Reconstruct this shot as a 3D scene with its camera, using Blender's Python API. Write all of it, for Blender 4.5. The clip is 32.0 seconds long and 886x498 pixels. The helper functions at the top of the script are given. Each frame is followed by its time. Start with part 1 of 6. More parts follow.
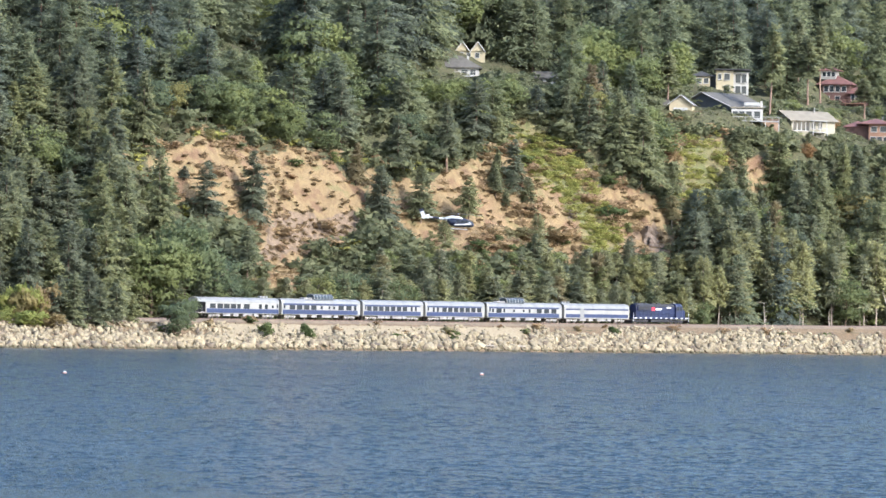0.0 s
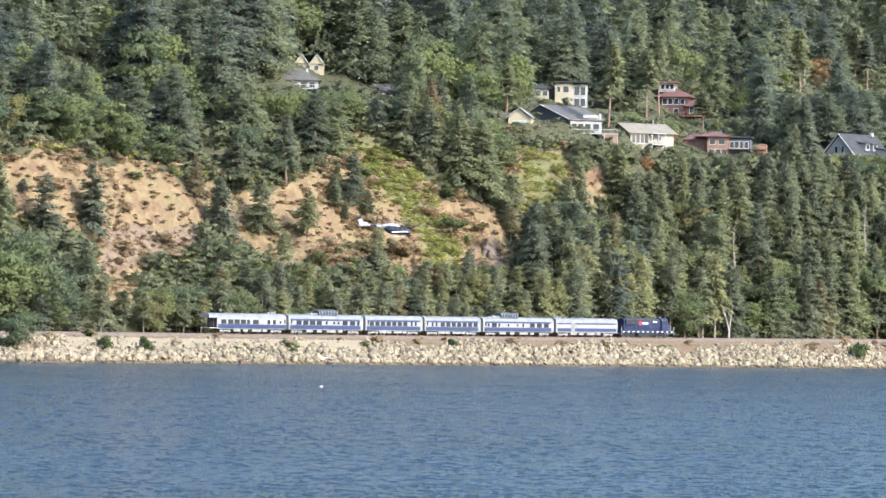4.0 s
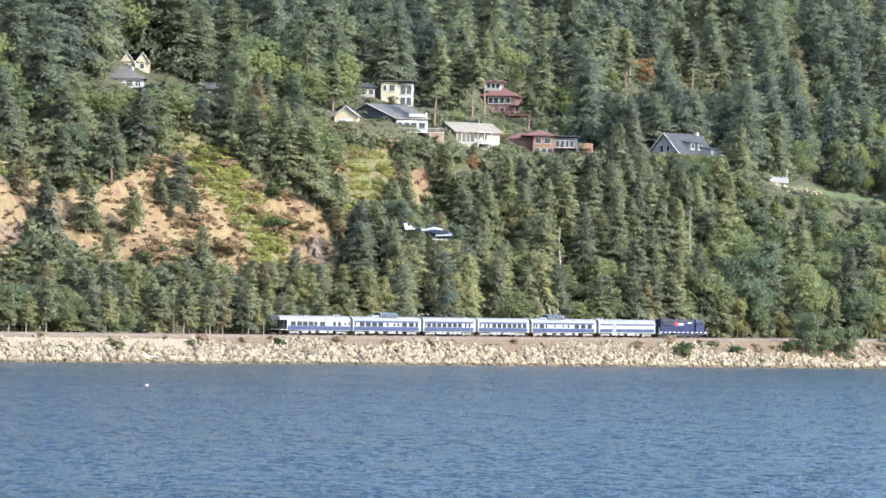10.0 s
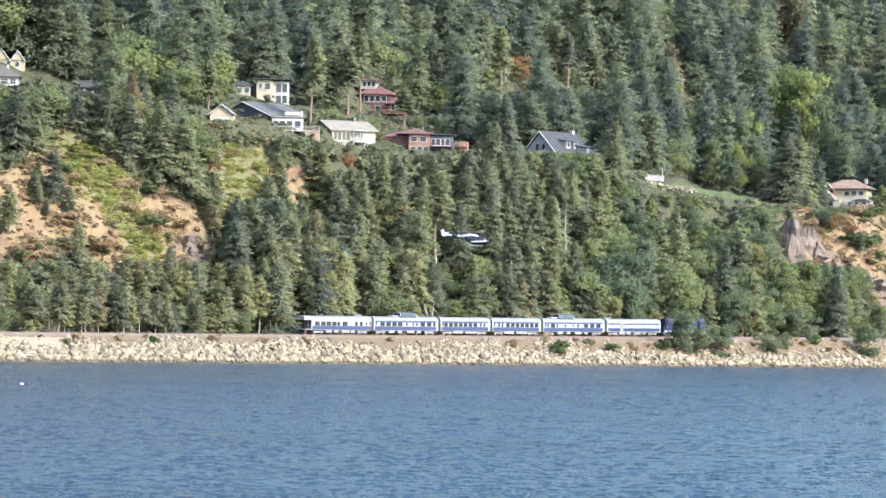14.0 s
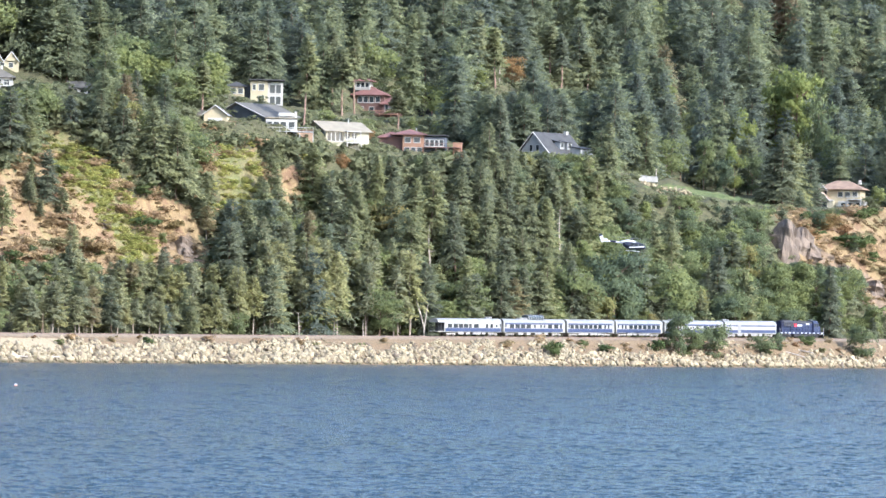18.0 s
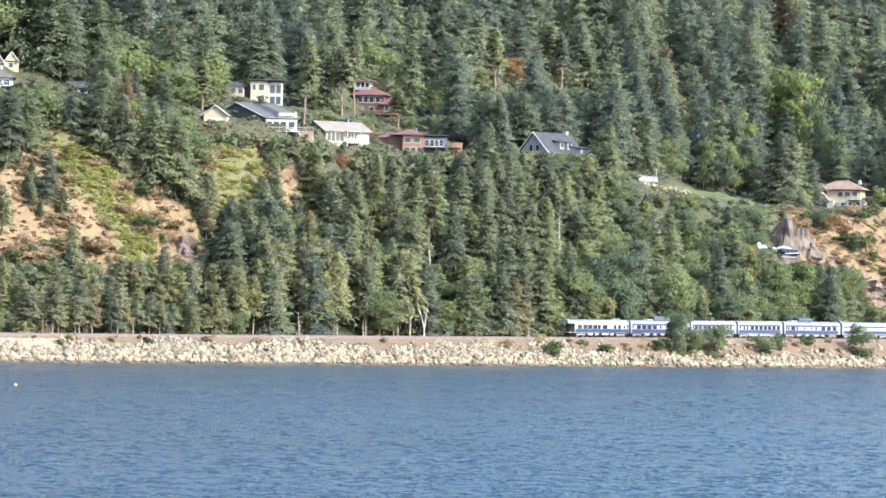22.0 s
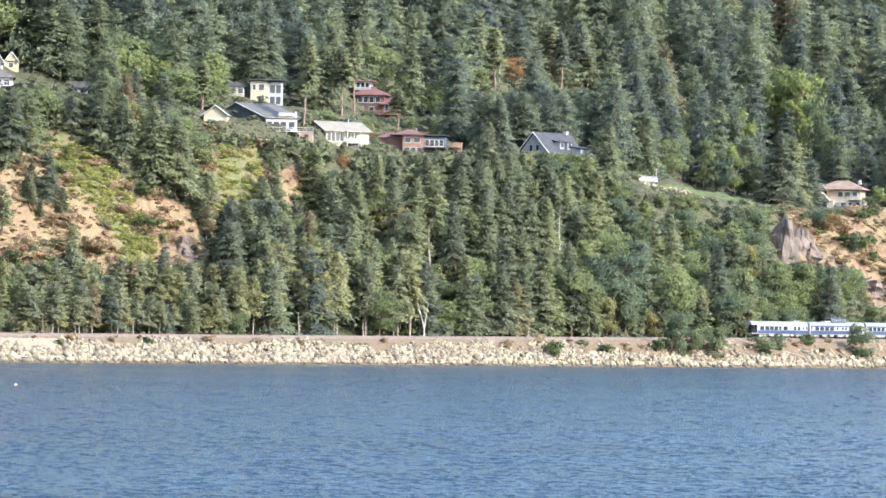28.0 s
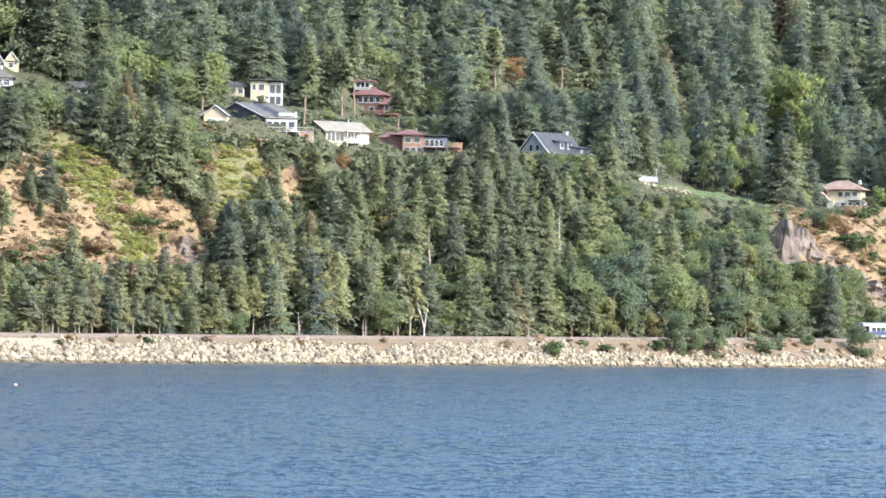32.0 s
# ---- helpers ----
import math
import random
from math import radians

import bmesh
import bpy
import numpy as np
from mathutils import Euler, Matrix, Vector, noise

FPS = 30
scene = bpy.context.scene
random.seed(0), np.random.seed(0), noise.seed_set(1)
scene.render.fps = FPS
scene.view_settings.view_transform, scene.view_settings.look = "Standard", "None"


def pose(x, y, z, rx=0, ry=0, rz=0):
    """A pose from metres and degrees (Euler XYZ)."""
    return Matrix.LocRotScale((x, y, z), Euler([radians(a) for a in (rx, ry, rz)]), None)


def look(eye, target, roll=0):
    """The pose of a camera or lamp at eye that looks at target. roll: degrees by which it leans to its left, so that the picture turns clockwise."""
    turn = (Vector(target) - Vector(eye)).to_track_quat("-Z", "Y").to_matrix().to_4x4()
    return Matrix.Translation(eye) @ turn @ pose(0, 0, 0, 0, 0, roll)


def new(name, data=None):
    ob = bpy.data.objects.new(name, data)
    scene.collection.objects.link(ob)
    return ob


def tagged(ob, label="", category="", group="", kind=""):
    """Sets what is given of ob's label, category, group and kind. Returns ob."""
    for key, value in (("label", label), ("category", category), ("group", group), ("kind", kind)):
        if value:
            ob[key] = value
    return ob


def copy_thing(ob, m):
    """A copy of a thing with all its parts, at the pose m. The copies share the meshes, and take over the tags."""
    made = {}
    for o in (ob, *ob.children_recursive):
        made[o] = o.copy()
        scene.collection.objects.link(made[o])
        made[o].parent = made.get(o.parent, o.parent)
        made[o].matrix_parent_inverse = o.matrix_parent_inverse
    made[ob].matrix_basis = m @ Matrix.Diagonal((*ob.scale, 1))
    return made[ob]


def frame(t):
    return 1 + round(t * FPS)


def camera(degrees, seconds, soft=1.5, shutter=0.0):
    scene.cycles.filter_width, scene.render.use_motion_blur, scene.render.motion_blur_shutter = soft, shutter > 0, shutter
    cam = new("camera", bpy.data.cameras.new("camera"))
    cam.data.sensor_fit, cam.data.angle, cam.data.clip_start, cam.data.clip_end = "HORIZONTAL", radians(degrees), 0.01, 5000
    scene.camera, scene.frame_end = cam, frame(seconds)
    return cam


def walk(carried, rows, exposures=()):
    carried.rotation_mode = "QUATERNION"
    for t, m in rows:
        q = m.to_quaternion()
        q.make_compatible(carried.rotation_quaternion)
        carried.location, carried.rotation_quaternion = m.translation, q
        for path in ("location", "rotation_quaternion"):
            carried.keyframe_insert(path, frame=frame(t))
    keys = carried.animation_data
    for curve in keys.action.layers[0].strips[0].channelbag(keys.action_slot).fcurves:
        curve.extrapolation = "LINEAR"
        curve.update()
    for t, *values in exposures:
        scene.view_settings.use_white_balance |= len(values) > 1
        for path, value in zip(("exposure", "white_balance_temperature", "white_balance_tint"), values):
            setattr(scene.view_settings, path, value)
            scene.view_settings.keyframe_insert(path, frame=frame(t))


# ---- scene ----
# camera on the far shore, ten metres over the bay, panning after the train and then at rest
cam = camera(9.957, 32.0, soft=1.5)
PAN = [
    (0, 90.629, -1.087, 5.226), (0.5, 90.635, -1.074, 5.037), (1, 90.639, -1.071, 4.762), (1.5, 90.652, -1.074, 4.533),
    (2, 90.686, -1.056, 4.263), (2.5, 90.767, -1.059, 4.042), (3, 90.811, -1.068, 3.824), (3.5, 90.807, -1.034, 3.620),
    (5.5, 90.811, -1.021, 2.783), (6, 90.814, -1.045, 2.558), (6.5, 90.817, -1.069, 2.320), (7, 90.821, -1.022, 2.141),
    (7.5, 90.822, -1.005, 1.988), (8, 90.817, -1.040, 1.952), (8.5, 90.818, -1.033, 1.832), (9, 90.819, -1.015, 1.741),
    (9.5, 90.821, -1.037, 1.641), (10, 90.824, -1.038, 1.454), (10.5, 90.827, -0.997, 1.294), (11, 90.831, -1.029, 1.085),
    (11.5, 90.835, -1.005, 0.870), (12, 90.837, -1.034, 0.676), (12.5, 90.832, -1.013, 0.474), (13, 90.834, -1.012, 0.323),
    (13.5, 90.836, -0.999, 0.236), (14, 90.829, -1.000, 0.055), (14.5, 90.831, -1.000, -0.015), (16.5, 90.840, -0.998, -0.015),
    (32, 90.840, -1.000, -0.015),
]
walk(cam, [(t, pose(0, 0, 10, a, b, c)) for t, a, b, c in PAN], [(0, 1.88, 5700, 11), (10, 2.06, 5580, 11), (16, 2.15, 5560, 11), (32, 2.23, 5550, 11)])

# ---- light ----
world = bpy.data.worlds.new("sky")
scene.world = world
world.use_nodes = True
SUN_AZ, SUN_EL = radians(130), radians(35)      # clockwise from +Y, over the horizon
sky = world.node_tree.nodes.new("ShaderNodeTexSky")
sky.sky_type, sky.sun_disc = "NISHITA", False
sky.sun_elevation, sky.sun_rotation = SUN_EL, SUN_AZ
sky.air_density, sky.dust_density, sky.ozone_density = 1.0, 2.0, 0.8
bg = world.node_tree.nodes["Background"]
bg.inputs["Strength"].default_value = 0.15
world.node_tree.links.new(sky.outputs[0], bg.inputs["Color"])
sun = new("sun", bpy.data.lights.new("sun", "SUN"))
sun.data.energy, sun.data.angle, sun.data.color = 2.0, radians(0.53), (1.0, 0.93, 0.82)
sun_way = Vector((math.sin(SUN_AZ) * math.cos(SUN_EL), math.cos(SUN_AZ) * math.cos(SUN_EL), math.sin(SUN_EL)))
sun.matrix_world = look(sun_way * 500, (0, 0, 0))


# ---- materials ----
def node_mat(name):
    m = bpy.data.materials.new(name)
    m.use_nodes = True
    t = m.node_tree
    return m, t.nodes, t.links, t.nodes["Principled BSDF"]


def noise_node(n, l, coord, scale, detail=4, rough=0.55, stretch=None):
    k = n.new("ShaderNodeTexNoise")
    k.inputs["Scale"].default_value, k.inputs["Detail"].default_value = scale, detail
    k.inputs["Roughness"].default_value = rough
    if stretch:
        mp = n.new("ShaderNodeMapping")
        mp.inputs["Scale"].default_value = stretch
        l.new(coord, mp.inputs["Vector"])
        coord = mp.outputs[0]
    l.new(coord, k.inputs["Vector"])
    return k.outputs["Fac"]


def ramp(n, l, fac, a, b, lo=0.0, hi=1.0):
    k = n.new("ShaderNodeMapRange")
    k.interpolation_type = "SMOOTHSTEP"
    for key, v in zip(("From Min", "From Max", "To Min", "To Max"), (a, b, lo, hi)):
        k.inputs[key].default_value = v
    l.new(fac, k.inputs["Value"])
    return k.outputs[0]


def blend(n, l, fac, a, b):
    k = n.new("ShaderNodeMix")
    k.data_type = "RGBA"
    for sock, v in ((k.inputs[0], fac), (k.inputs[6], a), (k.inputs[7], b)):
        if isinstance(v, tuple):
            sock.default_value = (*v, 1)
        elif isinstance(v, float):
            sock.default_value = v
        else:
            l.new(v, sock)
    return k.outputs[2]


def surface(name, c1, c2, scale=2.0, fine=14.0, rough=0.7, metal=0.0, bump=0.15, vary=0.0, stretch=None, reach=0.05, tide=False, stones=False):
    """Two tones mixed at two scales, with fine relief; vary: lightness spread from one object to the next."""
    m, n, l, p = node_mat(name)
    co = n.new("ShaderNodeTexCoord").outputs["Object"]
    big = noise_node(n, l, co, scale, 5, stretch=stretch)
    small = noise_node(n, l, co, fine, 4, stretch=stretch)
    mid = blend(n, l, ramp(n, l, big, 0.35, 0.65), c1, c2)
    dark = tuple(0.6 * v for v in c2)
    col = blend(n, l, ramp(n, l, small, 0.5, 0.8, 0.0, 0.5), mid, dark)
    if vary:
        hs = n.new("ShaderNodeHueSaturation")
        r = ramp(n, l, n.new("ShaderNodeObjectInfo").outputs["Random"], 0, 1, 1 - vary, 1 + vary)
        l.new(r, hs.inputs["Value"])
        l.new(col, hs.inputs["Color"])
        col = hs.outputs[0]
    if stones:
        each = n.new("ShaderNodeNewGeometry").outputs["Random Per Island"]
        col = blend(n, l, ramp(n, l, each, 0.66, 0.95), col, (0.100, 0.076, 0.050))
    if tide:
        sep = n.new("ShaderNodeSeparateXYZ")
        l.new(n.new("ShaderNodeNewGeometry").outputs["Position"], sep.inputs[0])
        col = blend(n, l, ramp(n, l, sep.outputs["Z"], 0.15, 0.75, 1.0, 0.0), col, (0.075, 0.065, 0.035))
    l.new(col, p.inputs["Base Color"])
    p.inputs["Roughness"].default_value, p.inputs["Metallic"].default_value = rough, metal
    if bump:
        bp = n.new("ShaderNodeBump")
        bp.inputs["Strength"].default_value, bp.inputs["Distance"].default_value = bump, reach
        l.new(small, bp.inputs["Height"])
        l.new(bp.outputs[0], p.inputs["Normal"])
    return m


def foliage(name, dark, light, warm, warm_share=0.0, joined=False):
    """Leaves: tone by tree and in firs by painted crown shade (tint), by leaf (island) and by patch; some light passes
    through.
    """
    m, n, l, p = node_mat(name)
    geo = n.new("ShaderNodeNewGeometry")
    info = n.new("ShaderNodeObjectInfo")
    att = n.new("ShaderNodeAttribute")
    att.attribute_name = "tint"
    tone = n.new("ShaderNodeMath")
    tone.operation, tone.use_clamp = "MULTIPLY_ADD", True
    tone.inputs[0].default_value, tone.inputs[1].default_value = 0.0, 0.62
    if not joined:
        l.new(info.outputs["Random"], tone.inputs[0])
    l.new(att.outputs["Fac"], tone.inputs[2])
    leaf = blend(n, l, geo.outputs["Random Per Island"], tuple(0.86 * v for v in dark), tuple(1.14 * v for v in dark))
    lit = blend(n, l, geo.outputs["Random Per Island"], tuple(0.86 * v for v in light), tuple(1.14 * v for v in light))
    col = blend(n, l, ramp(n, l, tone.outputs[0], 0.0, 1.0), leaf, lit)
    if warm_share:
        odd = info.outputs["Random"] if not joined else att.outputs["Fac"]
        col = blend(n, l, ramp(n, l, odd, 1 - warm_share, 1.0), col, warm)
    l.new(col, p.inputs["Base Color"])
    p.inputs["Roughness"].default_value = 0.62
    p.inputs["Specular IOR Level"].default_value = 0.08
    tr = n.new("ShaderNodeBsdfTranslucent")
    l.new(col, tr.inputs["Color"])
    mx = n.new("ShaderNodeMixShader")
    mx.inputs[0].default_value = 0.58
    l.new(p.outputs[0], mx.inputs[1])
    l.new(tr.outputs[0], mx.inputs[2])
    l.new(mx.outputs[0], n["Material Output"].inputs["Surface"])
    return m


def ground_mat():
    """Straw slope, vines, bare rock, lawn and forest litter, shared out by zones outlined in the camera's view."""
    m, n, l, p = node_mat("hillside")
    co = n.new("ShaderNodeTexCoord").outputs["Object"]

    def zone(name):
        a = n.new("ShaderNodeAttribute")
        a.attribute_name = name
        return a.outputs["Fac"]
    big, mid = noise_node(n, l, co, 0.07, 5), noise_node(n, l, co, 0.35, 6)
    fine = noise_node(n, l, co, 2.2, 5)
    run = noise_node(n, l, co, 1.0, 6, 0.66, (1.0, 0.5, 0.42))
    litter = blend(n, l, ramp(n, l, fine, 0.35, 0.65), (0.030, 0.028, 0.018), (0.085, 0.088, 0.042))
    litter = blend(n, l, ramp(n, l, mid, 0.46, 0.62), litter, (0.070, 0.066, 0.036))
    straw = blend(n, l, ramp(n, l, run, 0.36, 0.70), (0.206, 0.150, 0.077), (0.150, 0.106, 0.056))
    straw = blend(n, l, ramp(n, l, big, 0.50, 0.62, 0.0, 0.7), straw, (0.150, 0.092, 0.055))
    straw = blend(n, l, ramp(n, l, fine, 0.58, 0.78, 0.0, 0.45), straw, (0.13, 0.092, 0.058))
    streak = noise_node(n, l, co, 1.6, 5, 0.7, (1.0, 1.0, 0.35))
    straw = blend(n, l, ramp(n, l, streak, 0.50, 0.66, 0.0, 0.7), straw, (0.128, 0.092, 0.056))
    russet = noise_node(n, l, co, 0.16, 5, 0.6)
    straw = blend(n, l, ramp(n, l, russet, 0.51, 0.63, 0.0, 0.8), straw, (0.125, 0.076, 0.047))
    straw = blend(n, l, ramp(n, l, russet, 0.43, 0.35, 0.0, 0.75), straw, (0.135, 0.118, 0.055))
    vine = blend(n, l, ramp(n, l, mid, 0.35, 0.65), (0.105, 0.110, 0.045), (0.150, 0.125, 0.062))
    vine = blend(n, l, ramp(n, l, streak, 0.46, 0.62, 0.0, 0.75), vine, (0.075, 0.070, 0.035))
    rock = blend(n, l, ramp(n, l, run, 0.38, 0.66), (0.178, 0.130, 0.086), (0.105, 0.077, 0.053))
    lawn = blend(n, l, ramp(n, l, mid, 0.35, 0.7), (0.060, 0.080, 0.030), (0.10, 0.108, 0.042))
    dirt = blend(n, l, ramp(n, l, fine, 0.35, 0.7), (0.165, 0.120, 0.072), (0.105, 0.076, 0.047))
    gravel = blend(n, l, ramp(n, l, fine, 0.3, 0.7), (0.265, 0.220, 0.140), (0.200, 0.160, 0.102))
    wet = blend(n, l, ramp(n, l, fine, 0.35, 0.7), (0.160, 0.112, 0.064), (0.095, 0.070, 0.043))
    col = litter
    for key, c in (("bald", straw), ("vine", vine), ("rock", rock), ("lawn", lawn), ("dirt", dirt), ("wet", wet), ("gravel", gravel)):
        wob = n.new("ShaderNodeMath")
        wob.operation = "ADD"
        l.new(zone(key), wob.inputs[0])
        l.new(ramp(n, l, mid, 0.2, 0.8, -0.28, 0.28), wob.inputs[1])
        col = blend(n, l, ramp(n, l, wob.outputs[0], 0.4, 0.6), col, c)
    l.new(col, p.inputs["Base Color"])
    p.inputs["Roughness"].default_value = 0.95
    p.inputs["Specular IOR Level"].default_value = 0.15
    bp = n.new("ShaderNodeBump")
    bp.inputs["Strength"].default_value, bp.inputs["Distance"].default_value = 0.55, 0.6
    l.new(run, bp.inputs["Height"])
    b2 = n.new("ShaderNodeBump")
    b2.inputs["Strength"].default_value, b2.inputs["Distance"].default_value = 0.7, 0.25
    l.new(fine, b2.inputs["Height"])
    l.new(bp.outputs[0], b2.inputs["Normal"])
    l.new(b2.outputs[0], p.inputs["Normal"])
    return m


def water_mat():
    m, n, l, p = node_mat("sea_water")
    co = n.new("ShaderNodeTexCoord").outputs["Object"]
    crest = ramp(n, l, noise_node(n, l, co, 1.3, 4, 0.6, (0.7, 0.40, 1.0)), 0.36, 0.70)
    swell = noise_node(n, l, co, 0.22, 3, 0.6, (0.7, 0.4, 1.0))
    rip = noise_node(n, l, co, 3.2, 3, 0.6, (0.8, 0.45, 1.0))
    gust = noise_node(n, l, co, 0.02, 3, 0.5, (0.4, 1.0, 1.0))
    p.inputs["Base Color"].default_value = (0.0165, 0.0325, 0.0440, 1)
    p.inputs["IOR"].default_value, p.inputs["Specular IOR Level"].default_value = 1.33, 0.37
    l.new(ramp(n, l, gust, 0.3, 0.7, 0.14, 0.18), p.inputs["Roughness"])
    last = None
    for h, k, d in ((swell, 1.0, 0.16), (crest, 1.0, 0.60), (rip, 1.0, 0.29)):
        b = n.new("ShaderNodeBump")
        b.inputs["Strength"].default_value, b.inputs["Distance"].default_value = k, d
        l.new(h, b.inputs["Height"])
        if last:
            l.new(last, b.inputs["Normal"])
        last = b.outputs[0]
    l.new(last, p.inputs["Normal"])
    return m


def plain(name, c, rough=0.5, metal=0.0):
    return surface(name, c, tuple(0.86 * v for v in c), 0.9, 6.0, rough, metal, 0.04)


GROUND, WATER = ground_mat(), water_mat()
# needles and broad leaves: dark tone blue as shade, light tone yellow as sunlight
FIR = foliage("fir_needles", (0.139, 0.154, 0.111), (0.255, 0.264, 0.121), (0.23, 0.185, 0.11), 0.025)
# darker, bluer copies of FIR: upper-hill shade and haze put into the colour
SHADED_FIR = foliage("old_fir_needles", (0.117, 0.138, 0.114), (0.221, 0.242, 0.125), (0.23, 0.175, 0.11), 0.0, True)
SHADED_FIR_TREE = foliage("old_fir_tree_needles", (0.117, 0.138, 0.114), (0.221, 0.242, 0.125), (0.23, 0.175, 0.11), 0.02)
THIN_FIR = foliage("thin_fir_needles", (0.184, 0.197, 0.134), (0.327, 0.315, 0.137), (0.21, 0.165, 0.105), 0.05)
LEAF = foliage("broad_leaves", (0.095, 0.122, 0.080), (0.191, 0.212, 0.080), (0.25, 0.22, 0.09), 0.08)
BUSH = foliage("bush_leaves", (0.07, 0.10, 0.04), (0.14, 0.16, 0.06), (0.22, 0.13, 0.07), 0.22)
DRY = foliage("dry_scrub", (0.289, 0.203, 0.122), (0.402, 0.303, 0.170), (0.19, 0.185, 0.095), 0.30)
VINE = foliage("vine_leaves", (0.194, 0.219, 0.066), (0.317, 0.308, 0.093), (0.25, 0.195, 0.095), 0.35)
STRAW = foliage("dry_grass", (0.17, 0.122, 0.068), (0.24, 0.178, 0.098), (0.18, 0.13, 0.075), 0.25)
GREY_BARK = surface("grey_bark", (0.27, 0.225, 0.18), (0.17, 0.14, 0.11), 1.5, 9, 0.9, 0, 0.5)
BARK = surface("bark", (0.17, 0.115, 0.075), (0.10, 0.07, 0.05), 1.5, 9, 0.9, 0, 0.5)
PALE_WOOD = surface("weathered_wood", (0.360, 0.317, 0.259), (0.259, 0.223, 0.180), 1.5, 9, 0.85, 0, 0.4)
STONE = surface("pale_riprap", (0.246, 0.207, 0.126), (0.155, 0.126, 0.077), 0.7, 5, 0.9, 0, 0.5, vary=0.38, tide=True)
BALLAST = surface("ballast", (0.165, 0.124, 0.080), (0.112, 0.084, 0.056), 0.8, 9, 0.95, 0, 0.5)
RAIL = surface("rail_steel", (0.22, 0.15, 0.11), (0.14, 0.10, 0.08), 3, 20, 0.55, 0.7, 0.1)


# ---- mesh helpers ----
def mesh_of(name, verts, faces, material, tint=None, normals=None):
    """One mesh from arrays of corners and of faces (quads or triangles)."""
    me = bpy.data.meshes.new(name)
    verts, faces = np.asarray(verts, np.float32), np.asarray(faces, np.int32)
    k = faces.shape[1]
    me.vertices.add(len(verts))
    me.vertices.foreach_set("co", verts.ravel())
    me.loops.add(faces.size)
    me.loops.foreach_set("vertex_index", faces.ravel())
    me.polygons.add(len(faces))
    me.polygons.foreach_set("loop_start", np.arange(len(faces), dtype=np.int32) * k)
    me.polygons.foreach_set("loop_total", np.full(len(faces), k, np.int32))
    if tint is not None:
        me.attributes.new("tint", "FLOAT", "POINT").data.foreach_set("value", np.asarray(tint, np.float32))
    me.update(calc_edges=True)
    me.validate()
    me.materials.append(material)
    if normals is not None:
        me.polygons.foreach_set("use_smooth", np.ones(len(faces), bool))
        me.normals_split_custom_set_from_vertices(np.asarray(normals, np.float32).tolist())
    return me


def part(name, bm, material, parent=None, label=""):
    """A bmesh (or a finished mesh) as one object under its thing."""
    if isinstance(bm, bpy.types.Mesh):
        me = bm
    else:
        me = bpy.data.meshes.new(name)
        bmesh.ops.recalc_face_normals(bm, faces=bm.faces)
        bm.to_mesh(me)
        bm.free()
        me.materials.append(material)
    ob = new(name, me)
    ob.parent = parent
    return tagged(ob, label)


def box(w, d, h, x=0, y=0, z=0, bevel=0.0, bm=None, turn=None):
    """A box w x d x h round (x, y, z), its edges bevelled, added to bm."""
    bm = bm or bmesh.new()
    m = Matrix.Translation((x, y, z)) @ (turn or Matrix()) @ Matrix.Diagonal((w, d, h, 1))
    made = bmesh.ops.create_cube(bm, size=1, matrix=m)
    if bevel:
        edges = {e for v in made["verts"] for e in v.link_edges}
        bmesh.ops.bevel(bm, geom=list(edges), offset=bevel, segments=1, affect="EDGES")
    return bm


def tube(r1, r2, a, b, sides=8, bm=None):
    """A tapered round bar from a to b."""
    bm = bm or bmesh.new()
    a, b = Vector(a), Vector(b)
    m = Matrix.Translation((a + b) / 2) @ (b - a).to_track_quat("Z", "Y").to_matrix().to_4x4()
    bmesh.ops.create_cone(bm, cap_ends=True, segments=sides, radius1=r1, radius2=r2, depth=(b - a).length, matrix=m)
    return bm


def thing(name, label, category, group="", m=None):
    ob = tagged(new(name), label, category, group)
    ob.empty_display_size = 0.5
    if m is not None:
        ob.matrix_basis = m
    return ob


# ---- the lie of the land ----
TABLE = np.random.RandomState(7).rand(256, 256)


def value_noise(x, y):
    ix, iy = np.floor(x).astype(int), np.floor(y).astype(int)
    fx, fy = x - ix, y - iy
    fx, fy = fx * fx * (3 - 2 * fx), fy * fy * (3 - 2 * fy)
    g = lambda a, b: TABLE[a & 255, b & 255]
    return (g(ix, iy) * (1 - fx) + g(ix + 1, iy) * fx) * (1 - fy) + (g(ix, iy + 1) * (1 - fx) + g(ix + 1, iy + 1) * fx) * fy


def fbm(x, y, octaves=4):
    x, y = np.asarray(x, float), np.asarray(y, float)
    return sum(0.5 ** k * (value_noise(x * 2 ** k + 17 * k, y * 2 ** k + 5 * k) - 0.5) for k in range(octaves))

def track_depth(b):
    """Distance north of the camera at which the track crosses the bearing b (east over north)."""
    u = 9 * np.asarray(b, float) + 0.282
    return 1000 / (0.82927 - 0.11373 * u + 0.00539 * u * u)


def rail_height(b):
    b = np.clip(b, -0.2, 0.2)
    return 6.25 + 7.2 * (b + 0.139) - 0.4 * np.clip(1 - ((b + 0.035) / 0.1) ** 2, 0, 1)


# bluff edge: bearing, height of the edge, rise of the shelf behind it
EDGE = np.array([(-0.30, 42, 0.30), (-0.18, 45, 0.34), (-0.150, 48, 0.36), (-0.11, 50, 0.34), (-0.087, 54, 0.30), (-0.05, 60, 0.14),
                 (-0.02, 58.5, 0.10), (-0.005, 55, 0.10), (0.013, 53, 0.12), (0.033, 49, 0.10), (0.066, 43.5, 0.06), (0.09, 44.5, 0.08), (0.2, 44, 0.10)])


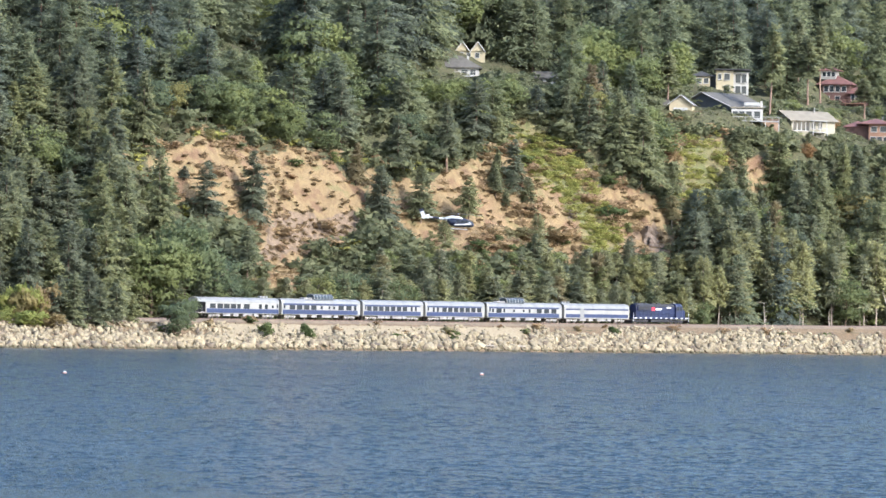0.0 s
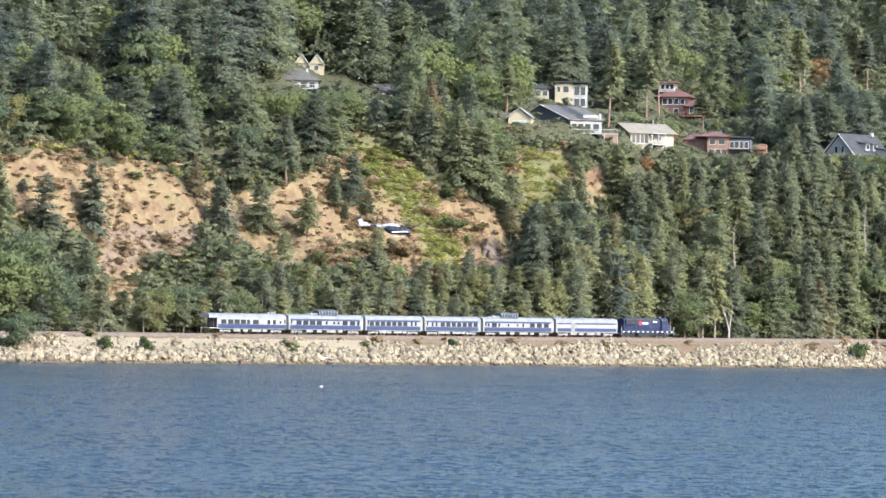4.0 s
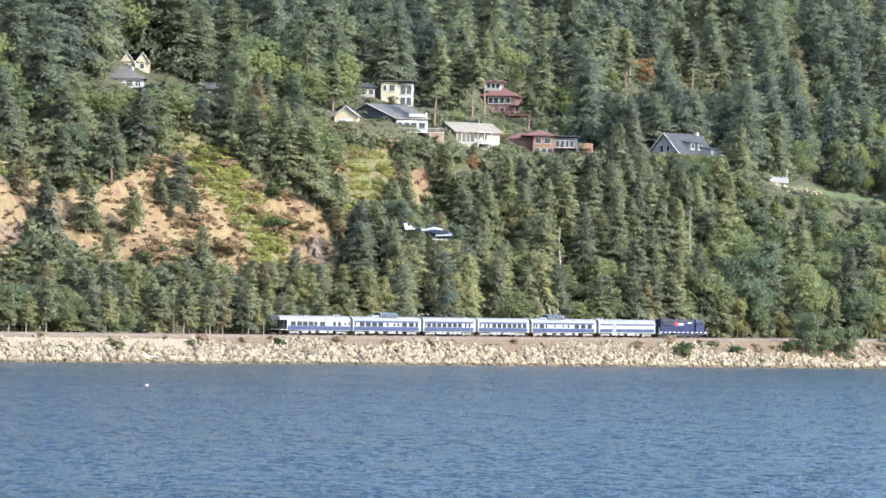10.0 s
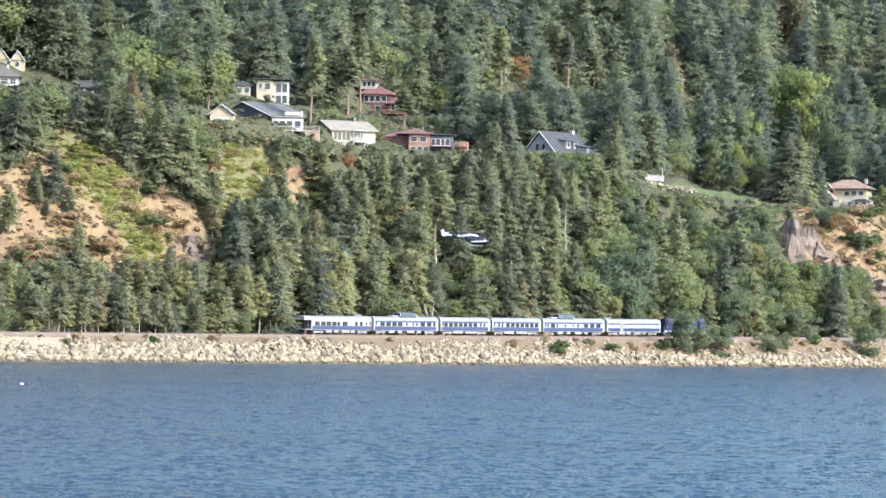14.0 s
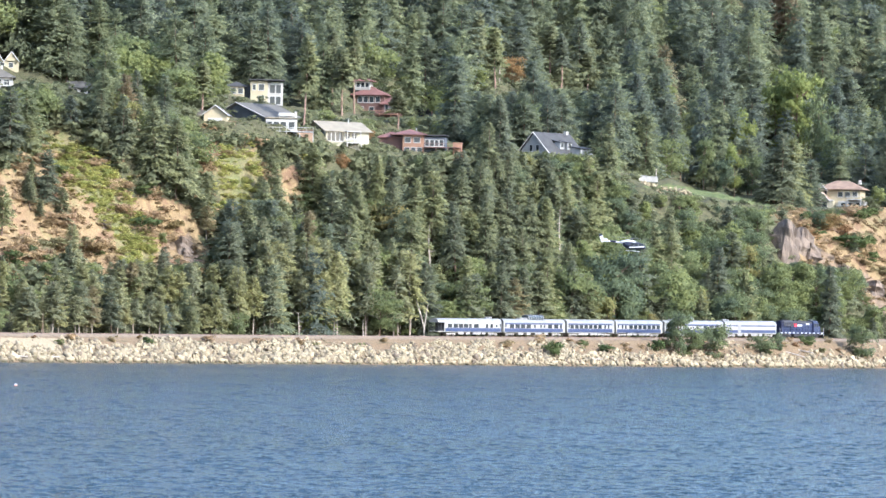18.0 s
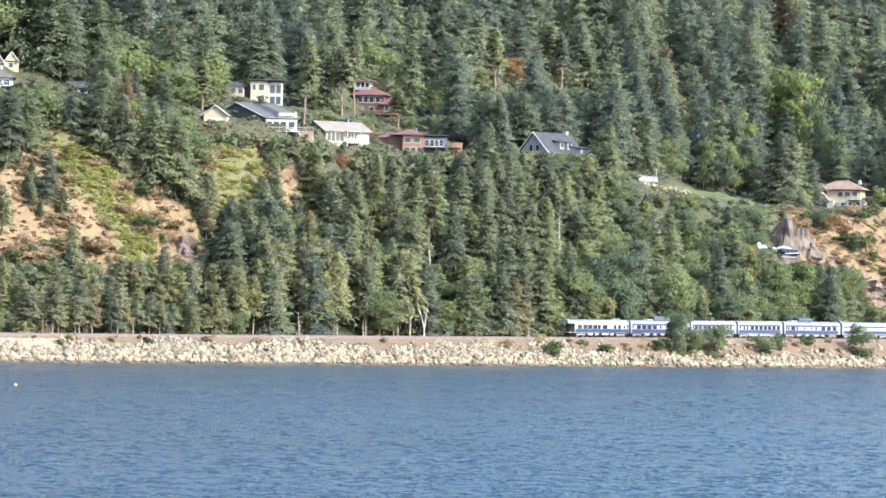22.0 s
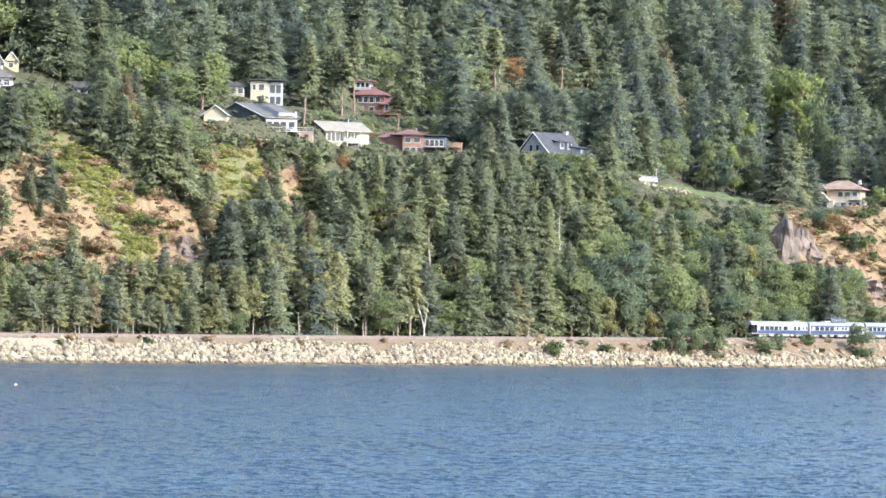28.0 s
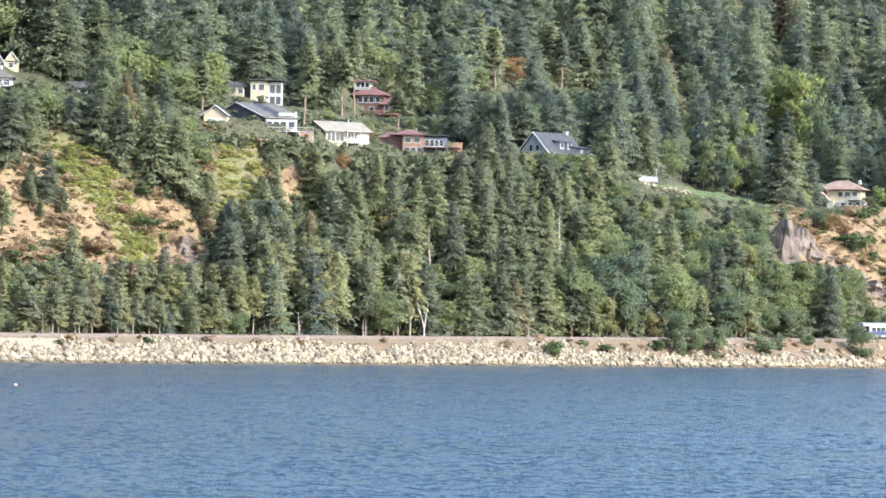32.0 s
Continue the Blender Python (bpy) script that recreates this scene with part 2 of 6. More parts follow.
def rise(b, r):
    """Height of the ground on bearing b, r metres beyond the track."""
    b, r = np.broadcast_arrays(np.asarray(b, float), np.asarray(r, float))
    rail = rail_height(b)
    edge, shelf = np.interp(b, EDGE[:, 0], EDGE[:, 1]), np.interp(b, EDGE[:, 0], EDGE[:, 2])
    x, y = b * (track_depth(b) + r), track_depth(b) + r
    crest = 92 + 24 * fbm(x / 60, y / 60, 3)
    shore = np.where(r < -29, (r + 29.5) * 0.25, (rail - 0.9) * np.clip((r + 29.5) / 19.5, 0, 1) ** 0.9)
    shore = np.maximum(shore, -6)
    face = np.clip((r - 19) / (crest - 19), 0, 1)
    face = face + 0.06 * np.sin(face * math.pi) * np.sin(face * 9 + 3 * fbm(x / 40, y / 40, 2))
    bluff = rail - 0.6 + (edge - rail + 0.6) * face
    back = np.maximum(r - crest, 0)
    hill = shelf * np.minimum(back, 105) + 0.36 * np.clip(back - 105, 0, 380) + 0.05 * np.maximum(back - 485, 0)
    rough = np.clip((r - 19) / 12, 0, 1)
    out = np.where(r < -10, shore, np.where(r < 19, rail - 0.75 + 0.15 * np.clip(r / 19, 0, 1), bluff + hill))
    return out + rough * (4.5 * fbm(x / 16, y / 16, 4) + 1.2 * fbm(x / 4, y / 4, 3) * np.clip((crest + 30 - r) / 30, 0.15, 1))


def spot(b, r, sink=0.0):
    """The place on the ground on bearing b, r metres beyond the track."""
    d = float(track_depth(b)) + r
    return Vector((b * d, d, float(rise(b, r)) - sink))


# zones of the hillside by bearing and slope of sight from the far shore, in thousandths
BALD = [
    [(-151.6, 28.0), (-143.2, 31.8), (-133.0, 30.8), (-117.2, 29.9), (-108.0, 22.0), (-106.2, 15.9), (-119.0, 8.4), (-121.7, 0.5), (-126.8, 3.2), (-130.4, 14.9), (-146.4, 21.4)],
    [(-108.1, 26.5), (-99.1, 23.3), (-86.8, 28.0), (-76.3, 34.6), (-72.4, 33.8), (-75.6, 27.0), (-67.7, 20.5), (-62.2, 25.2), (-51.0, 23.0), (-45.0, 17.5),
     (-45.2, 10.3), (-58.5, 7.5), (-80.9, 9.7), (-98.8, 10.5), (-102.3, 15.4), (-106.9, 22.0)],
]
BALD += [[(-52.8, 33.6), (-46.9, 34.9), (-43.6, 33.8), (-39.7, 33.9), (-36.3, 32.5), (-34.1, 29.7), (-27.8, 29.9), (-27.7, 24.1), (-31.7, 24.0), (-36.6, 19.1), (-41.1, 18.7), (-42.9, 24.6), (-47.3, 26.2), (-50.7, 30.6)]]
BALD += [
    [(65.2, 22.0), (68.3, 22.6), (90.6, 23.0), (95.4, -3.6), (84.2, 4.6), (76.3, 11.7), (68.5, 14.3)],
    [(-160.2, 34.1), (-156.3, 33.6), (-155.1, 30.0), (-158.5, 30.4)],
]
VINES = [
    [(-83.0, 37.4), (-73.5, 34.8), (-66.2, 31.0), (-62.8, 26.1), (-59.9, 20.5), (-56.4, 13.9), (-57.5, 9.5), (-62.5, 9.6), (-66.5, 17.1), (-71.6, 22.6), (-77.9, 29.1)],
    [(-44.0, 34.0), (-36.7, 32.6), (-35.7, 19.9), (-39.8, 17.6), (-43.8, 20.8), (-46.1, 26.4)],
]
ROCKS = [
    [(64.8, 20.9), (69.5, 19.9), (71.2, 16.0), (66.8, 14.6)],
    [(71.0, 15.0), (78.0, 14.5), (86.0, 8.5), (95.0, 4.0), (95.4, -3.0), (84.2, 4.0), (76.3, 10.8)],
    [(-53.1, 16.3), (-49.3, 18.0), (-48.0, 10.8), (-51.9, 10.7)],
    [(-127.0, 15.0), (-117.0, 17.4), (-108.0, 17.6), (-110.1, 13.0), (-121.3, 8.4), (-126.9, 7.2)],
]
LAWNS = [[(38.8, 27.7), (44.3, 28.2), (56.0, 26.3), (67.4, 24.2), (66.7, 23.7), (52.7, 25.7), (39.4, 27.5)]]


def within(polys, px, py, soft=1.2):
    """How far inside any of the outlines: 0 outside, 1 well inside."""
    best = np.full(np.shape(px), -99.0)
    for poly in polys:
        inside, near = np.zeros(np.shape(px), bool), np.full(np.shape(px), 1e9)
        for (x1, y1), (x2, y2) in zip(poly, poly[1:] + poly[:1]):
            cross = ((y1 > py) != (y2 > py)) & (px < (x2 - x1) * (py - y1) / (y2 - y1 + 1e-9) + x1)
            inside ^= cross
            k = np.clip(((px - x1) * (x2 - x1) + (py - y1) * (y2 - y1)) / ((x2 - x1) ** 2 + (y2 - y1) ** 2), 0, 1)
            near = np.minimum(near, np.hypot(px - x1 - k * (x2 - x1), py - y1 - k * (y2 - y1)))
        best = np.maximum(best, np.where(inside, near, -near))
    return np.clip(0.5 + best / (2 * soft), 0, 1)


def sight(b, r):
    d = track_depth(b) + r
    return 1000 * np.asarray(b, float), 1000 * (rise(b, r) - 10) / d


# ---- ground ----
def build_ground():
    bs = np.concatenate([np.linspace(-0.6, -0.2, 40, endpoint=False), np.linspace(-0.2, 0.11, 620), np.linspace(0.112, 0.5, 40)])
    rs = np.concatenate([[-70, -45, -36], np.linspace(-31, -10, 12), [-6, 0, 6, 12, 17], np.linspace(19, 110, 92), np.linspace(113, 260, 50), np.linspace(270, 620, 36), [800, 1200, 2000, 3200]])
    B, R = np.meshgrid(bs, rs)
    D = track_depth(B) + R
    Z = rise(B, R)
    n, k = len(bs), len(rs)
    verts = np.stack([B * D, D, Z], -1).reshape(-1, 3)
    i = (np.arange(k - 1)[:, None] * n + np.arange(n - 1)[None]).ravel()
    me = mesh_of("ground", verts, np.stack([i, i + 1, i + n + 1, i + n], 1), GROUND)
    mx, mz = sight(B, R)
    jx, jz = mx + 5 * fbm(mx / 4, mz / 4, 3), mz + 4 * fbm(mx / 4 + 40, mz / 4, 3)
    on_face = np.clip((R - 16) / 6, 0, 1) * np.clip((130 - R) / 10, 0, 1)
    zones = {"bald": within(BALD, jx, jz) * on_face, "vine": within(VINES, jx, jz) * on_face, "rock": within(ROCKS, jx, jz, 0.8) * on_face,
             "lawn": within(LAWNS, mx, mz, 0.4) * (R > 60) * (R < 170), "dirt": ((R > -13) & (R < 18)).astype(float), "wet": (R <= -13).astype(float),
             "gravel": np.interp(B, [-0.139, -0.132, -0.078, -0.073], [0, 1, 1, 0]) * np.interp(R, [-27, -25, -12, -10], [0, 1, 1, 0])}
    for key, v in zones.items():
        me.attributes.new(key, "FLOAT", "POINT").data.foreach_set("value", v.ravel().astype(np.float32))
    me.polygons.foreach_set("use_smooth", np.ones(len(me.polygons), bool))
    tagged(new("ground", me), "steep wooded bluff with dry straw-coloured bald slopes", "hillside", kind="structure")


build_ground()


def build_water():
    xs, ys = np.array([-2600, -900, -200, 0, 250, 900, 2600]), np.array([-2500, -600, 0, 200, 500, 800, 1100, 1500, 2200])
    X, Y = np.meshgrid(xs, ys)
    n = len(xs)
    i = (np.arange(len(ys) - 1)[:, None] * n + np.arange(n - 1)[None]).ravel()
    me = mesh_of("water", np.stack([X, Y, 0 * X], -1).reshape(-1, 3), np.stack([i, i + 1, i + n + 1, i + n], 1), WATER)
    return tagged(new("water", me), "blue bay water with small wind ripples", "sea", kind="structure")


water = build_water()


def build_wavelets():
    """Short steep wave fronts, spread evenly over the camera's view and larger with distance, seen as dark dashes."""
    g = np.random.RandomState(31)
    n = 20000
    d = 1 / (1 / 1330 + g.rand(n) ** 0.80 * (1 / 262 - 1 / 1330))
    b = -0.215 + 0.325 * g.rand(n)
    keep = (value_noise(b * 90, d / 40) > 0.75 * g.rand(n) - 0.25) & (d < track_depth(b) - 60)
    d, b = d[keep], b[keep]
    n = len(d)
    w, h = (0.14 + 0.75 * g.rand(n) ** 2.6) * (0.62 + d / 1500), (0.026 + 0.044 * g.rand(n)) * (0.6 + d / 1000)
    deep = h * (0.8 + 1.4 * g.rand(n))
    x, y = b * d, d
    skew = 0.3 * (g.rand(n) - 0.5)
    ring = [(-1, 0, 0), (-0.4, -1, 0), (0.45, -1, 0), (1, 0, 0), (-0.45, 0.15, 0.8), (0.35, 0.1, 1), (0.3, 2.5, 0), (-0.3, 2.5, 0)]
    v = np.stack([np.stack([x + w * p, y + deep * q + skew * w * p, h * t - 0.01], 1) for p, q, t in ring], 1).reshape(-1, 3)
    tris = np.array([(0, 1, 4), (1, 2, 5), (1, 5, 4), (2, 3, 5), (3, 6, 5), (6, 7, 4), (6, 4, 5), (7, 0, 4)])
    f = (np.arange(n)[:, None, None] * 8 + tris[None]).reshape(-1, 3)
    part("wavelets", mesh_of("wavelets", v, f, WATER), WATER, water, "small dark wind ripples")["kind"] = "stuff"


build_wavelets()


# ---- track ----
_b = np.linspace(-0.30, 0.30, 3001)
_p = np.stack([_b * track_depth(_b), track_depth(_b)], 1)
_s = np.concatenate([[0], np.cumsum(np.linalg.norm(np.diff(_p, axis=0), axis=1))])
_s -= np.interp(-0.12419, _b, _s)


def rail_at(s):
    b = float(np.interp(s, _s, _b))
    x, y, z = b * float(track_depth(b)), float(track_depth(b)), float(rail_height(b))
    b2 = float(np.interp(s + 1, _s, _b))
    x2, y2, z2 = b2 * float(track_depth(b2)), float(track_depth(b2)), float(rail_height(b2))
    return Vector((x, y, z)), math.atan2(y2 - y, x2 - x), math.asin((z2 - z))


def ribbon(offsets, heights, s0, s1, step):
    """A strip swept along the track: its section is given by offsets to the left and heights."""
    verts, faces, k = [], [], len(offsets)
    for i, s in enumerate(np.arange(s0, s1, step)):
        p, a, _ = rail_at(s)
        for o, h in zip(offsets, heights):
            verts.append((p.x - math.sin(a) * o, p.y + math.cos(a) * o, p.z + h))
        if i:
            q = i * k
            faces += [(q - k + j, q + j, q + j + 1, q - k + j + 1) for j in range(k - 1)]
    return verts, faces


def build_track():
    v, f = ribbon([-3.6, -2.3, -1.6, 1.6, 2.3, 3.6], [-0.95, -0.32, -0.22, -0.22, -0.32, -0.95], -180, 760, 3)
    bed = tagged(new("railway_track", mesh_of("ballast", v, f, BALLAST)), "brown ballast railway track along the shore", "railway track", kind="structure")
    for o in (-0.72, 0.72):
        v, f = ribbon([o - 0.07, o - 0.04, o + 0.04, o + 0.07], [-0.2, 0, 0, -0.2], -180, 760, 3)
        part("rail", mesh_of("rail", v, f, RAIL), RAIL, bed, "rusty steel rail")


build_track()


# ---- riprap ----
def rock_shape(rng):
    """A broken quarry block: the hull of a few points in a skewed box."""
    bm = bmesh.new()
    for k in range(11):
        q = [rng.choice((-1, 1)) * rng.uniform(0.45, 1.0), rng.choice((-1, 1)) * rng.uniform(0.4, 1.0), rng.choice((-1, 1)) * rng.uniform(0.4, 1.0)]
        bm.verts.new((0.62 * q[0] + 0.1 * q[2], 0.48 * q[1], 0.44 * q[2]))
    made = bmesh.ops.convex_hull(bm, input=bm.verts[:])
    bmesh.ops.delete(bm, geom=list({*made["geom_interior"], *made["geom_unused"]}), context="VERTS")
    bmesh.ops.triangulate(bm, faces=bm.faces[:])
    bmesh.ops.recalc_face_normals(bm, faces=bm.faces[:])
    me = bpy.data.meshes.new("rock")
    bm.to_mesh(me)
    bm.free()
    me.materials.append(STONE)
    return me


def mesh_arrays(me):
    v = np.empty(len(me.vertices) * 3, np.float32)
    me.vertices.foreach_get("co", v)
    f = np.empty(len(me.loops), np.int32)
    me.loops.foreach_get("vertex_index", f)
    return v.reshape(-1, 3), f.reshape(len(me.polygons), -1)


def spin(rng):
    return np.array(Euler((rng.uniform(0, 6.28), rng.uniform(0, 6.28), rng.uniform(0, 6.28))).to_matrix())


def build_riprap():
    rng = random.Random(11)
    shapes = [rock_shape(rng) for _ in range(12)]
    arrays = [mesh_arrays(s) for s in shapes]
    bank = tagged(new("riprap_bank"), "bank of pale broken boulders along the waterline", "boulders", kind="structure")
    vs, fs, base, single = [], [], 0, 0
    n = 19000
    bs = np.array([rng.uniform(-0.188, 0.1) for _ in range(n)])
    ks = np.array([rng.random() for _ in range(n)])
    rs = -29.3 + 19.3 * ks
    zs, ds = rise(bs, rs), track_depth(bs) + rs
    gaps = value_noise(bs * 260, ks * 2 + 9) + 0.5 * value_noise(bs * 900, ks * 5 + 3)
    for b, k, z, d, gap in zip(bs, ks, zs, ds, gaps):
        big = rng.random() ** 2.6
        size = 0.38 + 1.5 * big * (1 - 0.5 * k)
        if k > 0.45 and gap < 0.26 + 1.05 * (k - 0.45) * (1.3 if b > -0.12 else 0.8):
            continue
        if b < -0.137 and k > 0.35 and rng.random() < 0.5:
            continue
        if b > 0.026 and k > 0.22 + 0.3 * value_noise(np.array(b * 500), np.array(7.7)) and rng.random() < 0.8:
            continue
        if -0.135 < b < -0.0745 and k > 0.26 + 0.5 * value_noise(np.array(b * 700), np.array(3.3)) and rng.random() < 0.86:
            continue
        p = Vector((b * d, d, z + 0.1 * size))
        j = rng.randrange(12)
        if size > 1.25 and single < 300:
            single += 1
            o = new("boulder", shapes[j])
            o.parent = bank
            o.matrix_basis = Matrix.Translation(p) @ Euler((rng.uniform(0, 6), rng.uniform(0, 6), rng.uniform(0, 6))).to_matrix().to_4x4() @ Matrix.Scale(size, 4)
            continue
        v, f = arrays[j]
        vs.append((v * size * np.array([1.1, rng.uniform(0.7, 1.15), rng.uniform(0.7, 1.15)])) @ spin(rng).T + np.array(p))
        fs.append(f + base)
        base += len(v)
    rubble = part("rubble", mesh_of("rubble", np.concatenate(vs), np.concatenate(fs), STONE_HEAP), STONE_HEAP, bank)
    rubble["kind"] = "stuff"


def crag(w, d, h, seed):
    """A jointed block of rock: stepped faces, broken edges, its foot in the ground."""
    bm = bmesh.new()
    bmesh.ops.create_cube(bm, size=1)
    bmesh.ops.subdivide_edges(bm, edges=bm.edges[:], cuts=5, use_grid_fill=True)
    for v in bm.verts:
        x, y, z = v.co
        step = 0.15 * math.floor(3 * noise.noise(Vector((x * 2 + seed, y * 2, z * 3.2))) + 0.5)
        k = 1 - 0.16 * (z + 0.5) + step + 0.16 * noise.noise(Vector((x * 6, y * 6 + seed, z * 6)))
        v.co = Vector((x * k * w + 0.12 * w * z, y * k * d, (z + 0.5) * (1 - 0.42 * max(0.0, x + 0.3) - 0.2 * max(0.0, y + 0.2)) * h))
    me = bpy.data.meshes.new("crag")
    bm.to_mesh(me)
    bm.free()
    me.materials.append(CLIFF)
    return me


def build_outcrops():
    """Bare rock slabs standing out of the slope."""
    rows = ((0.0667, 64, 6.5, 6.5, 13.5, 38), (0.0700, 67, 6.0, 6.0, 8.0, 42), (0.0722, 64, 4.0, 5.0, 5.5, 30), (0.0790, 57, 4.0, 4.0, 4.6, 38), (0.0850, 52, 4.5, 4.5, 5.0, 40),
            (-0.0513, 57, 3.4, 3.0, 4.4, 40), (-0.0502, 54, 2.6, 2.4, 2.8, 15), (-0.0665, 63, 2.2, 2.0, 2.0, 30))
    for i, (b, r, w, d, h, yaw) in enumerate(rows):
        o = tagged(new("rock_outcrop", crag(w, d, h, 3 + 7 * i)), "angular grey rock face jutting from the slope", "rock", "rock outcrops")
        p = spot(b, r)
        o.matrix_basis = pose(p.x, p.y, p.z - 0.32 * h, 8, 0, yaw)


CLIFF = surface("cliff_rock", (0.150, 0.115, 0.086), (0.095, 0.073, 0.057), 0.35, 2.5, 0.92, 0, 0.6, reach=0.2)
build_outcrops()
STONE_HEAP = surface("pale_rubble", (0.256, 0.214, 0.132), (0.158, 0.128, 0.079), 0.5, 5, 0.9, 0, 0.5, tide=True, stones=True)


# ---- trees ----
def spray_cloud(base, way, side, length, width):
    """Pointed leaf sprays as triangles."""
    q = np.stack([base - side * width[:, None], base + way * length[:, None], base + side * width[:, None]], 1)
    return q.reshape(-1, 3)


def facing(v, out, k=3):
    """Turns each spray so that its front looks outwards; returns corners and soft outward normals."""
    q = v.reshape(-1, k, 3)
    n = np.cross(q[:, 1] - q[:, 0], q[:, 2] - q[:, 0])
    flip = (n * out).sum(1) < 0
    q[flip] = q[flip][:, ::-1]
    n[flip] *= -1
    soft = unit(unit(n) * 0.45 + out)
    return q.reshape(-1, 3), np.repeat(soft, k, 0)


def unit(v):
    return v / (np.linalg.norm(v, axis=1)[:, None] + 1e-9)


def fir_cloud(seed, h, spread, boughs, tufts, size=0.62, thin=0.0, low=0.1, full=0.8):
    """Needle tufts of a conifer: separate drooping boughs, ragged in length, thinning to the tip. Also a tone: inner
    tufts dark like shade, outer tips light like young growth in sun.
    """
    g = np.random.RandomState(seed)
    z = h * (low + (0.985 - low) * np.sort(g.rand(boughs)) ** 0.92)
    t = 1 - z / h
    az = np.arange(boughs) * 2.39996 + 0.9 * g.randn(boughs)
    lobe = 1 + 0.22 * np.sin(az * 2 + seed) + 0.16 * np.sin(az * 3 + z * 0.9 + 2 * seed)
    reach = spread * t ** full * lobe * (0.62 + 0.5 * g.rand(boughs)) + 0.22
    droop = -0.42 + 0.85 * (1 - t) ** 1.3 + 0.22 * (g.rand(boughs) - 0.5)
    keep = g.rand(boughs) > thin
    z, t, az, reach, droop = (a[keep] for a in (z, t, az, reach, droop))
    share = np.clip(reach / (0.75 * spread), 0.25, 1.3)
    count = np.maximum(5, (tufts * share).astype(int))
    i = np.repeat(np.arange(len(z)), count)
    n = len(i)
    inner = g.rand(n) < 0.3
    f = np.where(inner, 0.08 + 0.5 * g.rand(n), 0.25 + 0.72 * g.rand(n) ** 0.8)
    fan = (g.rand(n) - 0.5) * 2 * (0.15 + 0.25 * (1 - np.abs(f - 0.6)))
    L, a2 = reach[i], az[i] + fan * 0.9
    hang = -0.16 * np.abs(fan) * L - 0.10 * L * f * f * (t[i] > 0.3)
    base = np.stack([np.cos(a2) * L * f, np.sin(a2) * L * f, z[i] + droop[i] * L * f + hang + 0.19 * g.randn(n)], 1)
    a3 = a2 + 2.2 * fan + 0.5 * (g.rand(n) - 0.5)
    way = unit(np.stack([np.cos(a3), np.sin(a3), droop[i] - 0.22 + 0.7 * (g.rand(n) - 0.5)], 1))
    side = unit(np.cross(way, np.stack([0.8 * g.randn(n), 0.8 * g.randn(n), np.ones(n)], 1)))
    length = size * (0.7 + 0.7 * g.rand(n)) * (0.75 + 0.4 * np.clip(L / spread, 0, 1)) * np.where(inner, 1.25, 1.0)
    wing = side * (np.where(inner, 0.45, 0.27) * length)[:, None]
    v = np.stack([base - wing, base + way * length[:, None], base + wing], 1).reshape(-1, 3)
    away = unit(np.stack([np.cos(a2), np.sin(a2), 0.30 + 0 * f], 1) + 0.22 * g.randn(len(z), 3)[i] + 0.18 * g.randn(n, 3))
    v, nor = facing(v, away, 3)
    # crown shade in the tint: inner tufts stay dark, outer ends take the sunlit tone
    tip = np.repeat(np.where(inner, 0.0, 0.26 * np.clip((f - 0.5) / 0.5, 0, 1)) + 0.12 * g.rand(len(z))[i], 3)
    return v, np.arange(len(v)).reshape(-1, 3), nor, tip


def leaf_cloud(seed, h, spread, clumps, per, size, low=0.28):
    """Leaf sprays of a broad-leaved crown: clumps of uneven size round forking limbs."""
    g = np.random.RandomState(seed)
    cz = h * (low + (0.88 - low) * g.rand(clumps) ** 0.8)
    girth = np.sin(np.clip((cz / h - low * 0.6) / (1.12 - low * 0.6), 0, 1) * math.pi) ** 0.6
    ca, cr = g.rand(clumps) * 6.283, spread * girth * np.sqrt(g.rand(clumps)) * 0.85
    rad = spread * (0.30 + 0.26 * g.rand(clumps))
    out = []
    for i in range(clumps):
        d = unit(g.randn(per, 3))
        d[:, 2] = np.where(d[:, 2] < -0.3, -d[:, 2] * 0.5, d[:, 2])
        c = np.array([math.cos(ca[i]) * cr[i], math.sin(ca[i]) * cr[i], cz[i]])
        base = c + d * (rad[i] * (0.62 + 0.45 * g.rand(per)))[:, None] * np.array([1, 1, 0.8])
        way = unit(g.randn(per, 3) * 0.7 + d * 0.5 - np.array([0, 0, 0.25]))
        side = unit(np.cross(way, d + 0.4 * g.randn(per, 3)))
        length = size * (0.7 + 0.7 * g.rand(per))
        out.append((spray_cloud(base, way, side, length, 0.48 * length), d))
    v = np.concatenate([o[0] for o in out])
    mid = v.reshape(-1, 3, 3).mean(1)
    away = unit(unit(mid - np.array([0, 0, 0.5 * h])) * 0.7 + np.concatenate([o[1] for o in out]) + 0.15 * g.randn(len(mid), 3))
    v, nor = facing(v, away)
    tip = np.repeat(np.repeat(0.22 * g.rand(clumps), per) + 0.16 * g.rand(clumps * per), 3)
    return v, np.arange(len(v)).reshape(-1, 3), nor, tip, np.stack([np.cos(ca) * cr, np.sin(ca) * cr, cz], 1)


